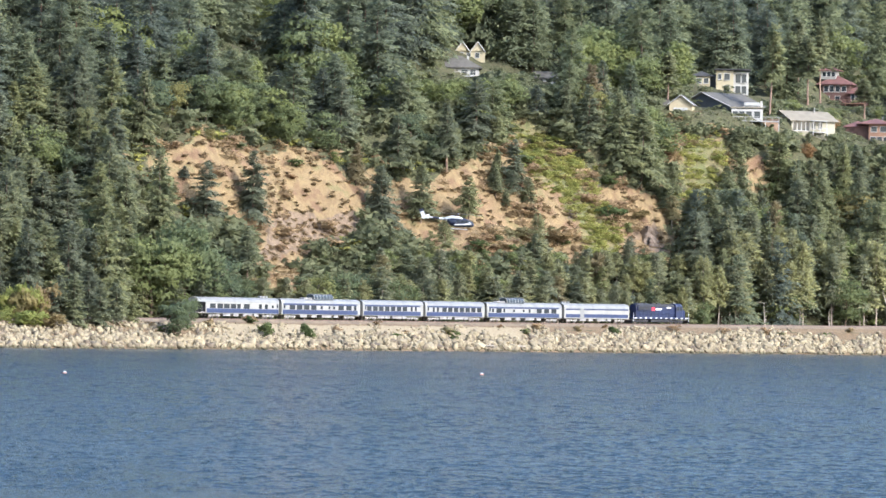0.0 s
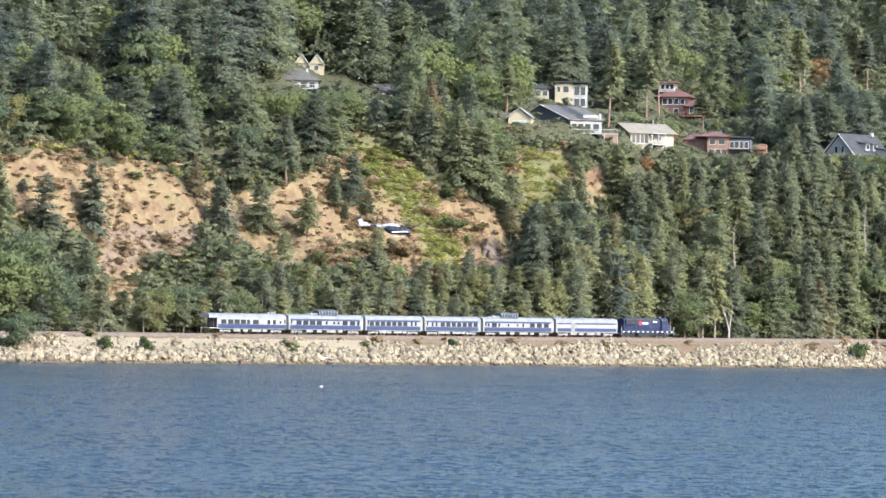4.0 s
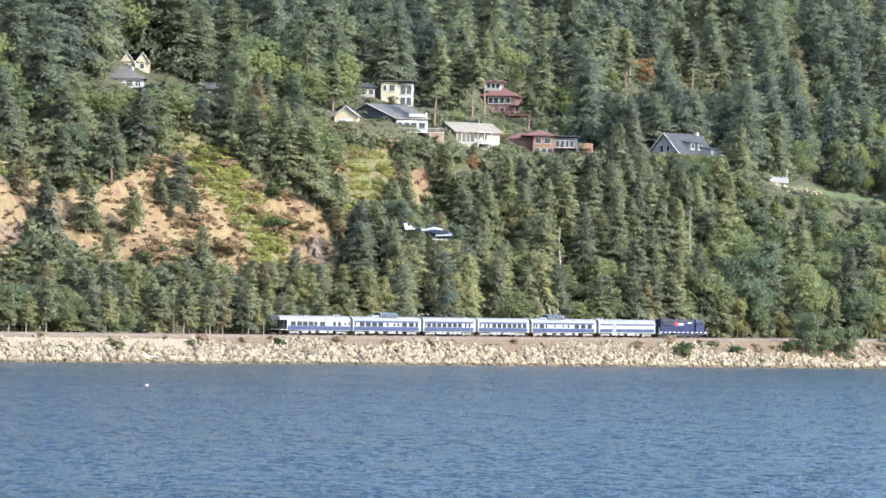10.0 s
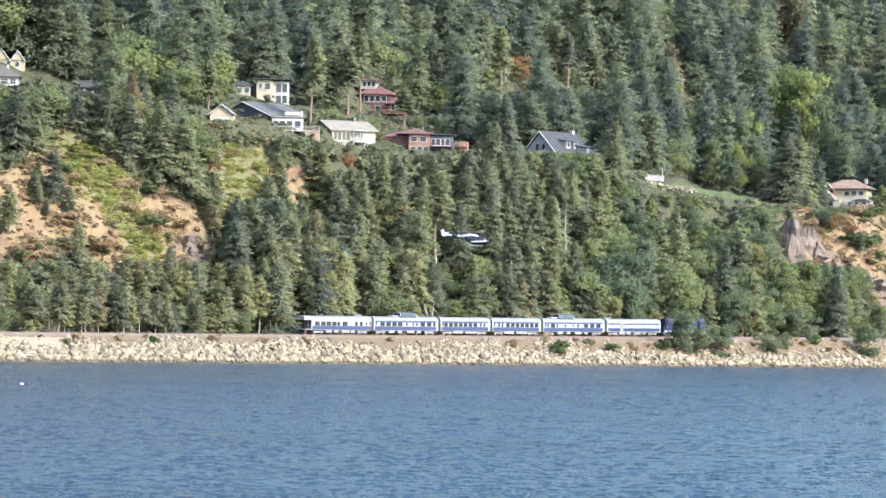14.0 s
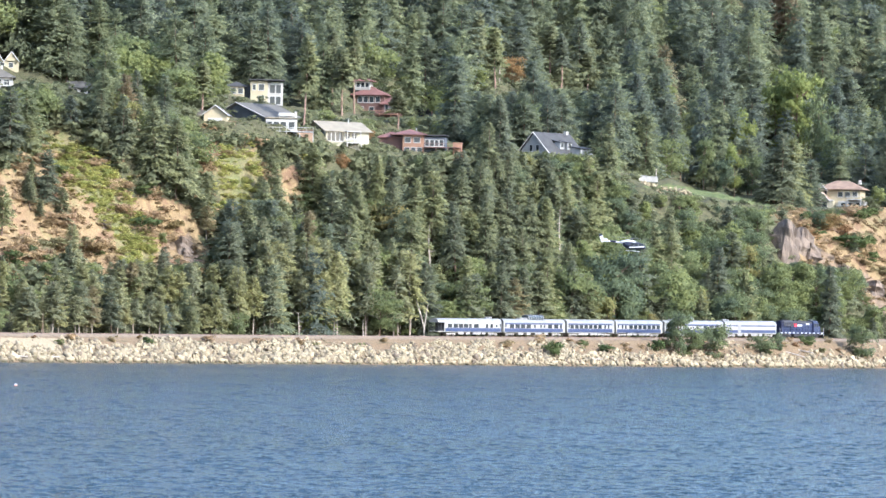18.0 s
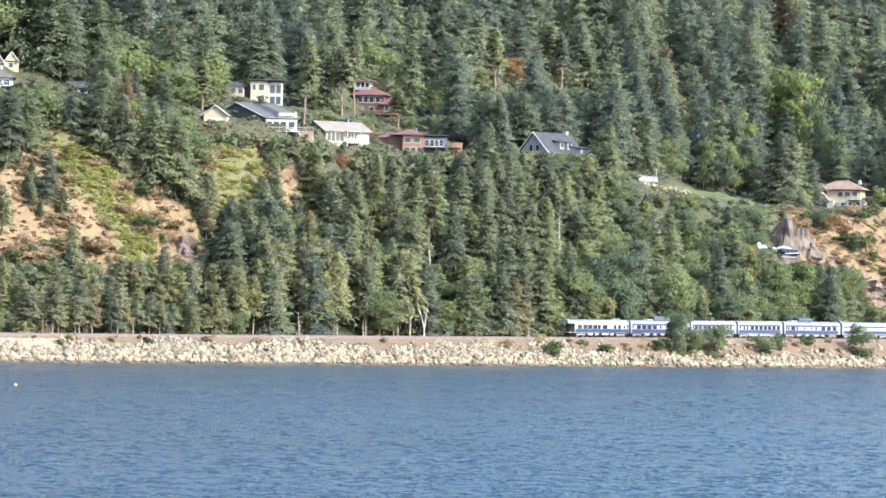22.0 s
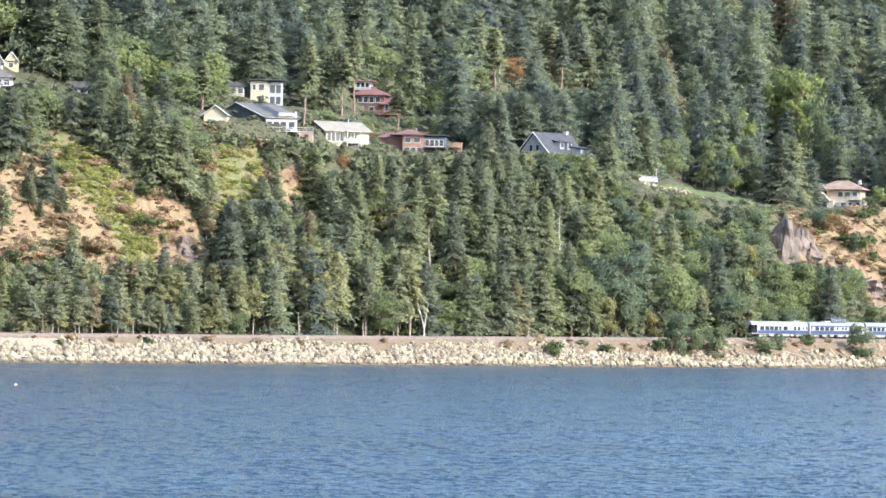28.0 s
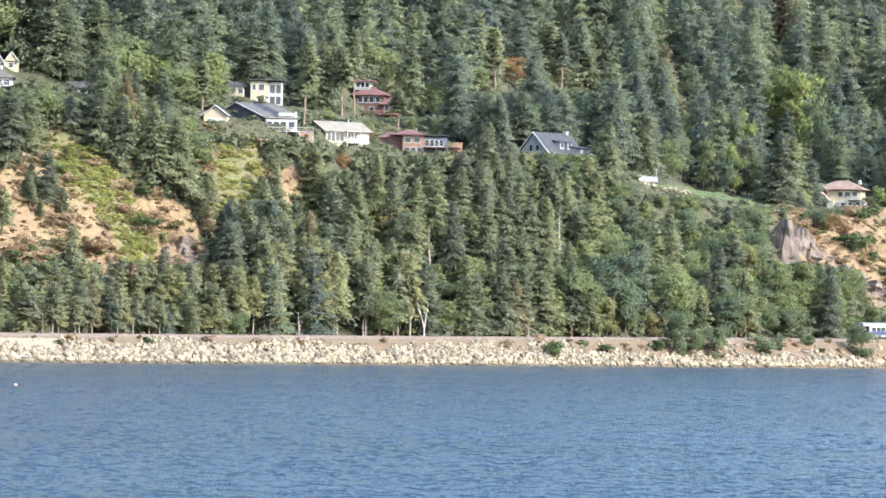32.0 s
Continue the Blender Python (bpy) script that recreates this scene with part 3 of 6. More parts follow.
def trunk_mesh(name, h, r, limbs=(), sides=7, bend=0.0, seed=0, material=None):
    """A tapered, slightly bent trunk with limbs out to the given places."""
    rng = random.Random(seed)
    bm = bmesh.new()
    pts = [Vector((bend * math.sin(k * 1.3 + seed) * h * 0.02, bend * math.cos(k * 1.7) * h * 0.02, h * k / 5 - (0.8 if k == 0 else 0))) for k in range(6)]
    for k in range(5):
        tube(r * (1 - k / 5.2), r * (1 - (k + 1) / 5.2), pts[k], pts[k + 1], sides, bm)
    for x, y, z in limbs:
        z0 = max(0.15 * h, z - 0.45 * math.hypot(x, y) - rng.uniform(0.3, 1.0))
        tube(r * 0.4, r * 0.12, (0, 0, z0), (x, y, z), 5, bm)
    me = bpy.data.meshes.new(name)
    bm.to_mesh(me)
    bm.free()
    me.materials.append(material or BARK)
    return me


def tree_kind(name, label, category, cloud, trunk, leaf, group):
    """A tree built once, parked at the origin, to be copied and then removed."""
    root = thing(name, label, category, group)
    part("trunk", trunk, BARK, root)
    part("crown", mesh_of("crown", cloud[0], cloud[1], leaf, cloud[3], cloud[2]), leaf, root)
    return root


def discard(root):
    for o in (*root.children_recursive, root):
        bpy.data.objects.remove(o)


FIRS, OLD_FIRS, FIR_FAR, BROADS, BROAD_FAR, BUSHES = [], [], [], [], [], []
for i in range(7):
    h, sp = 18.0, 4.4 + 0.6 * (i % 3)
    cloud = fir_cloud(100 + i, h, sp * 1.1, 170, 40, 0.66, 0.08 + 0.08 * (i % 2), 0.06 + 0.10 * (i % 3), 0.58 + 0.09 * (i % 3))
    FIRS.append(tree_kind("fir_tree", "dark green fir on the wooded bluff", "tree", cloud, trunk_mesh("fir_trunk", h * 0.98, 0.30, bend=0.4, seed=i), FIR, "firs on the bluff"))
    cloud = fir_cloud(150 + i, h, sp * 1.18, 180, 44, 0.52, 0.10, 0.12 + 0.07 * (i % 3), 0.50 + 0.08 * (i % 3))
    OLD_FIRS.append(tree_kind("old_fir_tree", "tall old fir in the wood on the upper hill", "tree", cloud, trunk_mesh("old_fir_trunk", h * 0.98, 0.26, bend=0.4, seed=20 + i), SHADED_FIR_TREE, "old firs on the upper hill"))
    FIR_FAR.append(fir_cloud(200 + i, h, sp * 1.20, 130, 27, 0.66, 0.06, 0.10 if i else 0.05, 0.50 + 0.07 * (i % 3)))
SLIMS = []
for i in range(4):
    cloud = fir_cloud(170 + i, 12.0, 3.4 + 0.3 * i, 110, 38, 0.50, 0.26, 0.30 + 0.05 * i, 0.55)
    SLIMS.append(tree_kind("slender_fir_tree", "slender fir with a bare lower trunk beside the track", "tree", cloud, trunk_mesh("slim_trunk", 11.8, 0.17, bend=0.6, seed=60 + i, material=GREY_BARK), THIN_FIR, "slender firs along the track"))
for i in range(6):
    h, sp = 12.0, 3.6 + 0.5 * (i % 3)
    *cl, c = leaf_cloud(300 + i, h, sp, 26, 105, 0.42, 0.18)
    BROADS.append(tree_kind("broadleaf_tree", "leafy green broadleaf tree below the bluff", "tree", cl, trunk_mesh("broadleaf_trunk", h * 0.75, 0.24, c[:9], bend=1.0, seed=i), LEAF, "broadleaf trees on the bluff"))
    BROAD_FAR.append(leaf_cloud(400 + i, h, sp, 20, 66, 0.54, 0.16)[:4])
for i in range(5):
    *cl, c = leaf_cloud(500 + i, 2.4, 1.5, 8, 60, 0.30, 0.12)
    BUSHES.append(tree_kind("bush", "green rounded bush on the slope", "bush", cl, trunk_mesh("bush_stems", 1.5, 0.07, c[:5], 5, seed=i), BUSH, "bushes on the slope"))

SHRUBS = [leaf_cloud(600 + i, 2.4, 1.5, 7, 12, 0.56, 0.1)[:4] for i in range(6)]
CREEPERS = [leaf_cloud(650 + i, 1.3, 1.6, 7, 18, 0.34, 0.0)[:4] for i in range(4)]
SCRUBS = [leaf_cloud(680 + i, 1.9, 1.5, 9, 22, 0.30, 0.0)[:4] for i in range(5)]
TUFTS = [leaf_cloud(700 + i, 0.9, 0.8, 3, 12, 0.42, 0.0)[:4] for i in range(4)]
BUSH_LOW = foliage("undergrowth_leaves", (0.082, 0.099, 0.081), (0.162, 0.171, 0.091), (0.22, 0.17, 0.085), 0.12)

# kept clear for the camera: bearing from, to; slope of sight at its foot and head; distance beyond the track
HOUSE_VIEWS = [
    (-93.4, -84.4, 45.0, 48.6, 156),
    (-91.0, -82.2, 46.0, 53.2, 167),
    (-101.0, -97.0, 46.4, 49.0, 150),
    (-73.6, -69.4, 43.9, 46.2, 148),
    (-80.0, -77.0, 46.2, 48.8, 152),
    (-8.2, -2.4, 40.8, 42.0, 200),
    (-3.5, 3.4, 34.2, 38.3, 108),
    (-49.2, -41.0, 36.8, 43.0, 112),
    (-43.1, -28.8, 36.4, 47.9, 158),
    (-20.9, -9.3, 40.4, 48.5, 222),
    (-26.6, -14.8, 35.4, 39.8, 104),
    (-13.2, -3.5, 33.2, 38.3, 106),
    (13.1, 28.0, 34.0, 38.4, 132),
    (-134.6, -128.2, 49.8, 51.8, 169),
]
GARDEN_VIEWS = [
    (34.7, 42.6, 28.5, 30.8, 125),
    (38.9, 52.0, 26.4, 29.1, 130),
    (52.0, 67.7, 24.3, 28.0, 130),
    (71.1, 83.2, 23.6, 30.0, 135),
    (63.7, 74.5, 33.5, 53.3, 212),
    (54.9, 61.9, 28.0, 43.7, 145),
    (49.6, 52.7, 27.9, 37.4, 145),
    (41.5, 48.1, 30.0, 37.9, 140),
]
TRUNK_VIEWS = [
    (-48.1, -47.8, 40.1, 45.1, 106),
    (-28.0, -27.7, 37.4, 46.5, 83),
    (-22.5, -22.2, 42.0, 49.4, 150),
    (-20.6, -20.2, 40.2, 46.9, 140),
    (-18.2, -17.9, 40.9, 48.7, 146),
    (-9.4, -9.0, 38.0, 41.8, 131),
    (6.0, 6.3, 46.0, 53.3, 223),
    (9.5, 9.8, 45.3, 51.4, 220),
    (20.2, 20.6, 48.3, 53.4, 254),
    (22.6, 22.9, 46.6, 51.7, 249),
    (27.7, 28.1, 46.4, 50.0, 255),
    (65.0, 71.5, 13.6, 21.5, 66),
    (22.3, 23.1, 14.0, 26.0, 40),
    (-3.0, -2.2, 12.0, 21.0, 41),
    (-21.8, -18.4, 30.0, 34.0, 75),
    (11.0, 15.0, 46.0, 50.5, 243),
]
OPEN_VIEWS = HOUSE_VIEWS + GARDEN_VIEWS + TRUNK_VIEWS

# slopes where front planting is cut low for the camera, in the same terms
HALF_OPEN = [
    (-152.0, -108.6, 4.9, 31.8, 82),
    (-108.2, -44.7, 11.2, 35.1, 62),
    (-52.8, -27.5, 23.9, 35.4, 80),
    (72.9, 90.6, 12.7, 23.0, 60),
    (82.0, 90.6, 2.9, 23.0, 60),
    (65.1, 72.8, 15.9, 21.6, 80),
]




def clear_height(b, r, h, half, views=OPEN_VIEWS):
    """The height that leaves the camera's open views free for something h high, half wide."""
    d = float(track_depth(b)) + r
    z0 = float(rise(b, r))
    m, w = 1000 * b, 1000 * half / d
    for x0, x1, foot, head, far in views:
        if x0 - w * 0.7 < m < x1 + w * 0.7 and r < far:
            low, high = 1000 * (z0 - 10) / d, 1000 * (z0 + h - 10) / d
            if low < head and high > foot:
                h = min(h, (foot / 1000) * d + 10 - z0)
    return h


def plant():
    rng = random.Random(5)
    heap = {k: [[], [], [], 0, []] for k in ("fir", "broad", "bush", "tuft", "scrub", "vine")}
    counts = {"slim": 0, "fir": 0, "old": 0, "broad": 0, "bush": 0}

    def far_one(kind, cloud, p, scale, wide):
        v, f, nor, tip = cloud
        a = rng.uniform(0, 6.283)
        c, s = math.cos(a), math.sin(a)
        w = v * np.array([scale * wide, scale * wide, scale])
        w = np.stack([w[:, 0] * c - w[:, 1] * s, w[:, 0] * s + w[:, 1] * c, w[:, 2]], 1) + np.array(p)
        H = heap[kind]
        H[0].append(w)
        H[1].append(f + H[3])
        H[2].append(tip + 0.62 * rng.random())
        H[3] += len(v)
        H[4].append(np.stack([nor[:, 0] * c - nor[:, 1] * s, nor[:, 0] * s + nor[:, 1] * c, nor[:, 2]], 1))

    def near_one(kind, root, p, scale, wide):
        counts[kind] += 1
        lean = rng.uniform(-2, 2)
        copy_thing(root, pose(p.x, p.y, p.z, lean, lean * 0.7, rng.uniform(0, 360)) @ Matrix.Diagonal((scale * wide, scale * wide, scale, 1)))

    grid = []
    r = 13.0
    while r < 430:
        step = 5.8 if r < 100 else (8.6 if r < 260 else 9.6)
        b = -0.196
        while b < 0.105:
            grid.append((b + rng.uniform(-0.45, 0.45) * step / (1150 + r), max(11.5, r + rng.uniform(-0.45, 0.45) * step * 1.5)))
            b += step / (1150 + r)
        r += step * 1.45
    grid += [(rng.uniform(0.019, 0.1), rng.uniform(14, 108)) for _ in range(330)]
    grid += [(rng.uniform(-0.19, 0.02), rng.uniform(14, 108)) for _ in range(160)]

    grid += [(rng.uniform(-0.112, -0.076), rng.uniform(168, 215)) for _ in range(30)] + [(rng.uniform(-0.142, -0.118), rng.uniform(174, 215)) for _ in range(24)]

    grid += [(rng.uniform(-0.118, -0.006), rng.uniform(11.5, 40)) for _ in range(190)]

    grid += [(rng.uniform(-0.1010, -0.0945), rng.uniform(157, 176)) for _ in range(26)] + [(rng.uniform(-0.0805, -0.0750), rng.uniform(157, 178)) for _ in range(16)] + [(rng.uniform(-0.017, -0.0125), rng.uniform(222, 240)) for _ in range(10)]

    def surveyed(pairs):
        """Each place with its height, bearing, slope of sight and the zones it lies in."""
        g = np.array(pairs)
        z, d = rise(g[:, 0], g[:, 1]), track_depth(g[:, 0]) + g[:, 1]
        mx, mz = 1000 * g[:, 0], 1000 * (z - 10) / d
        noise_a, noise_b = fbm(mx / 14 + 3, mz / 10, 2), fbm(mx / 4, mz / 4, 3)
        return zip(g[:, 0], g[:, 1], z, d, mx, mz, within(BALD, mx, mz), within(VINES, mx, mz), within(LAWNS, mx, mz, 0.3), noise_a, noise_b)

    for bb, rr, z, d, mx, mz, bald, vine, lawn, patch, clump in surveyed(grid):
        bare, on_face = max(bald, vine), rr < 112
        if lawn > 0.2 or mz > 67:
            continue
        if bare > 0.5 and on_face and rng.random() < (0.98 if vine > 0.5 else 0.78 if -104 < mx < -62 else (0.96 if mx < -104 else 0.93)):
            continue
        if -142 < mx < -44 and 24 < rr < 62 and rng.random() < 0.45:
            continue
        if -110 < mx < -88 and 50 < rr < 100 and rng.random() < 0.5:
            continue
        # leafy skirt along the track and in the gully to the east, conifers elsewhere
        share = 0.08 if rr < 140 else 0.0
        if rr < 40:
            share = 0.12 if mx < -20 else 0.38
        if mx > 22 and on_face:
            share = 0.92 if mx > 30 else 0.6
        if -160 < mx < -25 and 76 < rr < 140:
            share = 0.62
        if mx > 40 and 190 < rr < 330:
            share = 0.2
        share += (0.5 if rr < 140 else 0.3) * patch
        kind = "broad" if rng.random() < share else "fir"
        if on_face and -140 < mx < -42 and rr < 60:
            tall = rng.uniform(6.5, 13) if rr < 45 else rng.uniform(6, 13)
        elif on_face:
            tall = rng.uniform(13, 22)
        else:
            tall = rng.uniform(18, 30)
        if kind == "broad":
            tall = rng.uniform(7.5, 14) if mx > 22 and on_face else tall * 0.62
        if bare > 0.5 and on_face:
            kind, tall = "fir", rng.uniform(6, 13)
        slim = -142 < mx < -6 and rr < (30 if mx > -44 else 58) and kind == "fir" and rng.random() < 0.8
        wide = rng.uniform(0.85, 1.2) * (1.0 if kind == "fir" else 0.9 if mx > 22 else 1.1)
        ok = clear_height(bb, rr, tall, tall * (0.2 if kind == "fir" else 0.33))
        if on_face and rng.random() < (0.97 if mx < -106 else 0.85):
            ok = min(ok, max(3.3, clear_height(bb, rr, tall, 0.5 if mx > -106 else 2.5, HALF_OPEN)))
        p = Vector((bb * d, d, z - 0.3))
        if ok < 0.97 * tall:
            if ok < 3.2:
                far_one("bush", rng.choice(SHRUBS), p, rng.uniform(0.5, 0.9), 1.5)
                continue
            kind, tall = ("broad" if ok < 7 and rng.random() < 0.5 else kind, ok)
        if kind == "fir":
            i = rng.randrange(7)
            if slim and counts["slim"] < 300:
                near_one("slim", SLIMS[i % 4], p, tall / 12, wide * (12 / tall) ** 0.3)
            elif counts["fir"] < 300 and rr < 92:
                near_one("fir", FIRS[i], p, tall / 18, wide * (18 / tall) ** 0.35)
            elif counts["old"] < 300 and (rr < 165 or rng.random() < 0.3):
                near_one("old", OLD_FIRS[i], p, tall / 18, 1.12 * wide * (18 / tall) ** 0.35)
            else:
                far_one("fir", FIR_FAR[i], p, tall / 18, wide * (18 / tall) ** 0.35)
        else:
            i = rng.randrange(6)
            if counts["broad"] < 300 and rr < 92:
                near_one("broad", BROADS[i], p, tall / 12, wide)
            else:
                far_one("broad", BROAD_FAR[i], p, tall / 12, wide)
    # undergrowth between the trees
    pairs = [(rng.uniform(-0.19, 0.1), rng.uniform(66, 140) if i % 8 < 4 else (rng.uniform(140, 270) if i % 8 < 5 else 13 + 60 * rng.random())) for i in range(3300)]
    pairs += [(rng.uniform(-0.102, -0.012), rng.uniform(78, 128)) for i in range(1700)] + [(rng.uniform(-0.135, -0.078), rng.uniform(125, 185)) for i in range(700)] + [(rng.uniform(0.0, 0.032), rng.uniform(200, 265)) for i in range(600)] + [(rng.uniform(0.0, 0.04), rng.uniform(255, 330)) for i in range(600)] + [(rng.uniform(-0.142, -0.04), rng.uniform(30, 62)) for i in range(500)] + [(rng.uniform(-0.14, -0.076), rng.uniform(160, 215)) for i in range(700)] + [(rng.uniform(-0.027, 0.002), rng.uniform(148, 235)) for i in range(600)] + [(rng.uniform(-0.034, 0.034), rng.uniform(70, 116)) for i in range(1000)]
    for bb, rr, z, d, mx, mz, bald, vine, lawn, patch, clump in surveyed(pairs):
        if (rr < 106 and max(bald, vine) > 0.45) or lawn > 0.2 or (rr < 34 and -142 < mx < 0 and rng.random() < 0.35):
            continue
        if any(x1 - x0 > 1 and x0 - 1 < mx < x1 + 1 and far + 1 < rr < far + 13 for x0, x1, _, _, far in OPEN_VIEWS):
            continue
        s = rng.uniform(0.5, 1.1) if rng.random() < 0.7 else rng.uniform(1.2, 2.0)
        free = clear_height(bb, rr, 2.4 * s, 1.5 * s) / 2.4
        if free < 0.3 and any(x0 - 1 < mx < x1 + 1 and far - 9 < rr < far + 2 for x0, x1, _, _, far in OPEN_VIEWS):
            continue
        s = max(0.28, min(s, free))
        far_one("bush", rng.choice(SHRUBS), Vector((bb * d, d, z - 0.3)), s, 1.4)
    # green fringe round the open slopes
    pairs = [(rng.uniform(-0.165, -0.02), rng.uniform(20, 118)) for i in range(6000)]
    g = np.array(pairs)
    zz, dd = rise(g[:, 0], g[:, 1]), track_depth(g[:, 0]) + g[:, 1]
    fringe = within(BALD + VINES, 1000 * g[:, 0], 1000 * (zz - 10) / dd, 4.0)
    for (bb, rr), z, d, e in zip(pairs, zz, dd, fringe):
        if 0.12 < e < 0.42:
            far_one(rng.choice(("bush", "bush", "bush", "scrub", "vine")), rng.choice(SHRUBS), Vector((bb * d, d, z - 0.3)), rng.uniform(0.45, 0.95), 1.5)
    # scrub and dry grass over the open slopes
    pairs = [(rng.uniform(-0.165, 0.1), rng.uniform(20, 120)) for i in range(19000)]
    pairs += [(rng.uniform(-0.085, -0.055), rng.uniform(30, 108)) for i in range(2600)] + [(rng.uniform(-0.047, -0.035), rng.uniform(60, 108)) for i in range(1300)]
    for bb, rr, z, d, mx, mz, bald, vine, lawn, patch, clump in surveyed(pairs):
        if max(bald, vine) < 0.25 or (vine < 0.4 and rng.random() < 0.15) or (vine > 0.5 and mx > -50 and rng.random() < 0.45):
            continue
        if vine > 0.5 and clump < -0.06 and rng.random() < 0.45:
            continue
        if vine > 0.5 and clump > 0.12 and rng.random() < 0.5:
            vine = 0.45
        p = Vector((bb * d, d, z - 0.12))
        if vine < 0.5 and rng.random() < 0.80:
            if rng.random() < 0.6:
                far_one("tuft", rng.choice(TUFTS), p, rng.uniform(0.4, 0.85), 2.0)
        elif vine > 0.5 or (clump > (0.20 if mx < -106 else 0.02 if mx > 60 else 0.10) and rng.random() < 0.65):
            s = rng.uniform(0.3, 0.85) * (1.15 if bb > -0.1 else 0.9) * (2.1 if vine < 0.5 else 1) * (1.2 if mx > 60 and mz > 14 else 1)
            if counts["bush"] < 300 and rng.random() < 0.5:
                counts["bush"] += 1
                leaf = VINE if vine > 0.5 else (DRY if rng.random() < 0.72 else BUSH)
                copy_thing(rng.choice(BUSH_BY[leaf.name]), pose(*p, 0, 0, rng.uniform(0, 360)) @ Matrix.Diagonal((s * 1.35, s * 1.35, s * 0.7, 1)))
            else:
                far_one("scrub" if vine < 0.5 else "vine", rng.choice(SCRUBS if vine < 0.5 else CREEPERS), p, s * (0.62 if vine < 0.5 else 0.9), 1.7 if vine < 0.5 else 1.2)
    for kind, mat, label in (("fir", SHADED_FIR, "dense dark conifer wood on the upper hill"), ("broad", LEAF, "green broadleaf wood on the upper hill"), ("bush", BUSH_LOW, "tangled green undergrowth between the trees"),
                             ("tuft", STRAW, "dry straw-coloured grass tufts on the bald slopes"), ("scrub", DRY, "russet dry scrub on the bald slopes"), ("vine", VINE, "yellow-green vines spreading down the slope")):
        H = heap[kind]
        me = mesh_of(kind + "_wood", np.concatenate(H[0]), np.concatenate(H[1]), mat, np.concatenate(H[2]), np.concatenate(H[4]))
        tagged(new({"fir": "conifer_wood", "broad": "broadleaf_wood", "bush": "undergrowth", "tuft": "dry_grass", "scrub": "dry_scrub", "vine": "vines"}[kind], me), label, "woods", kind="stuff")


BUSH_BY = {BUSH.name: BUSHES}
for m, label in ((VINE, "yellow-green vine thicket on the slope"), (DRY, "dry russet scrub on the straw slope")):
    made = []
    for k in BUSHES:
        c = copy_thing(k, pose(0, 0, 0))
        tagged(c, label, "bush", "scrub on the slope")
        for o in c.children:
            if o.name.startswith("crown"):
                o.data = o.data.copy()
                o.data.materials[0] = m
        made.append(c)
    BUSH_BY[m.name] = made

# ---- train ----
TRAIN = []
SILVER = surface("silver_car_roof", (0.235, 0.232, 0.218), (0.185, 0.183, 0.172), 0.5, 5, 0.45, 0.3, 0.04)
WHITE = surface("white_car_side", (0.270, 0.262, 0.236), (0.215, 0.210, 0.190), 0.5, 5, 0.4, 0.1, 0.03)
BLUE = surface("blue_stripe", (0.020, 0.032, 0.085), (0.015, 0.024, 0.065), 0.6, 5, 0.4, 0, 0.03)
NAVY = surface("navy_locomotive_paint", (0.009, 0.015, 0.050), (0.007, 0.011, 0.036), 0.6, 5, 0.4, 0, 0.05)
BLACK = surface("sooty_black", (0.022, 0.022, 0.025), (0.012, 0.012, 0.014), 1, 8, 0.7, 0, 0.1)
TRUCK = surface("dusty_running_gear", (0.36, 0.34, 0.31), (0.20, 0.19, 0.175), 1.5, 8, 0.75, 0.2, 0.2)
TANK = surface("pale_underfloor_box", (0.360, 0.350, 0.330), (0.250, 0.240, 0.230), 1.0, 6, 0.6, 0.1, 0.1)
STEEL = surface("worn_wheel_steel", (0.20, 0.17, 0.15), (0.11, 0.09, 0.08), 2, 10, 0.5, 0.7, 0.1)
SIGN_WHITE = plain("white_lettering", (0.5, 0.5, 0.5))
SIGN_RED = plain("red_emblem", (0.62, 0.035, 0.05))
GLASS = node_mat("dark_window_glass")[0]
_g = GLASS.node_tree.nodes["Principled BSDF"]
_g.inputs["Base Color"].default_value, _g.inputs["Roughness"].default_value = (0.02, 0.025, 0.03, 1), 0.06
TINT = node_mat("dome_glass")[0]
_g = TINT.node_tree.nodes["Principled BSDF"]
_g.inputs["Base Color"].default_value, _g.inputs["Roughness"].default_value = (0.05, 0.06, 0.07, 1), 0.08


def car_section(half, floor, eave, top, steps=7):
    """The outline of a car across its length: straight sides, round roof."""
    pts = [(-half, floor), (-half, eave)]
    for k in range(1, steps):
        a = math.pi * k / steps
        pts.append((-half * math.cos(a) * 0.985, eave + (top - eave) * math.sin(a) ** 0.8))
    return pts + [(half, eave), (half, floor)]


def sweep(section, x0, x1):
    """A closed section drawn out along x, its ends slightly rounded in."""
    bm = bmesh.new()
    rings = [(x0, 0.94), (x0 + 0.18, 1.0), (x1 - 0.18, 1.0), (x1, 0.94)]
    cz = sum(z for _, z in section) / len(section)
    loops = [[bm.verts.new((x, y * k, cz + (z - cz) * (k if z > cz else 1))) for y, z in section] for x, k in rings]
    for a, b in zip(loops, loops[1:]):
        for i in range(len(section)):
            j = (i + 1) % len(section)
            bm.faces.new((a[i], a[j], b[j], b[i]))
    bm.faces.new(loops[0])
    bm.faces.new(loops[-1][::-1])
    return bm


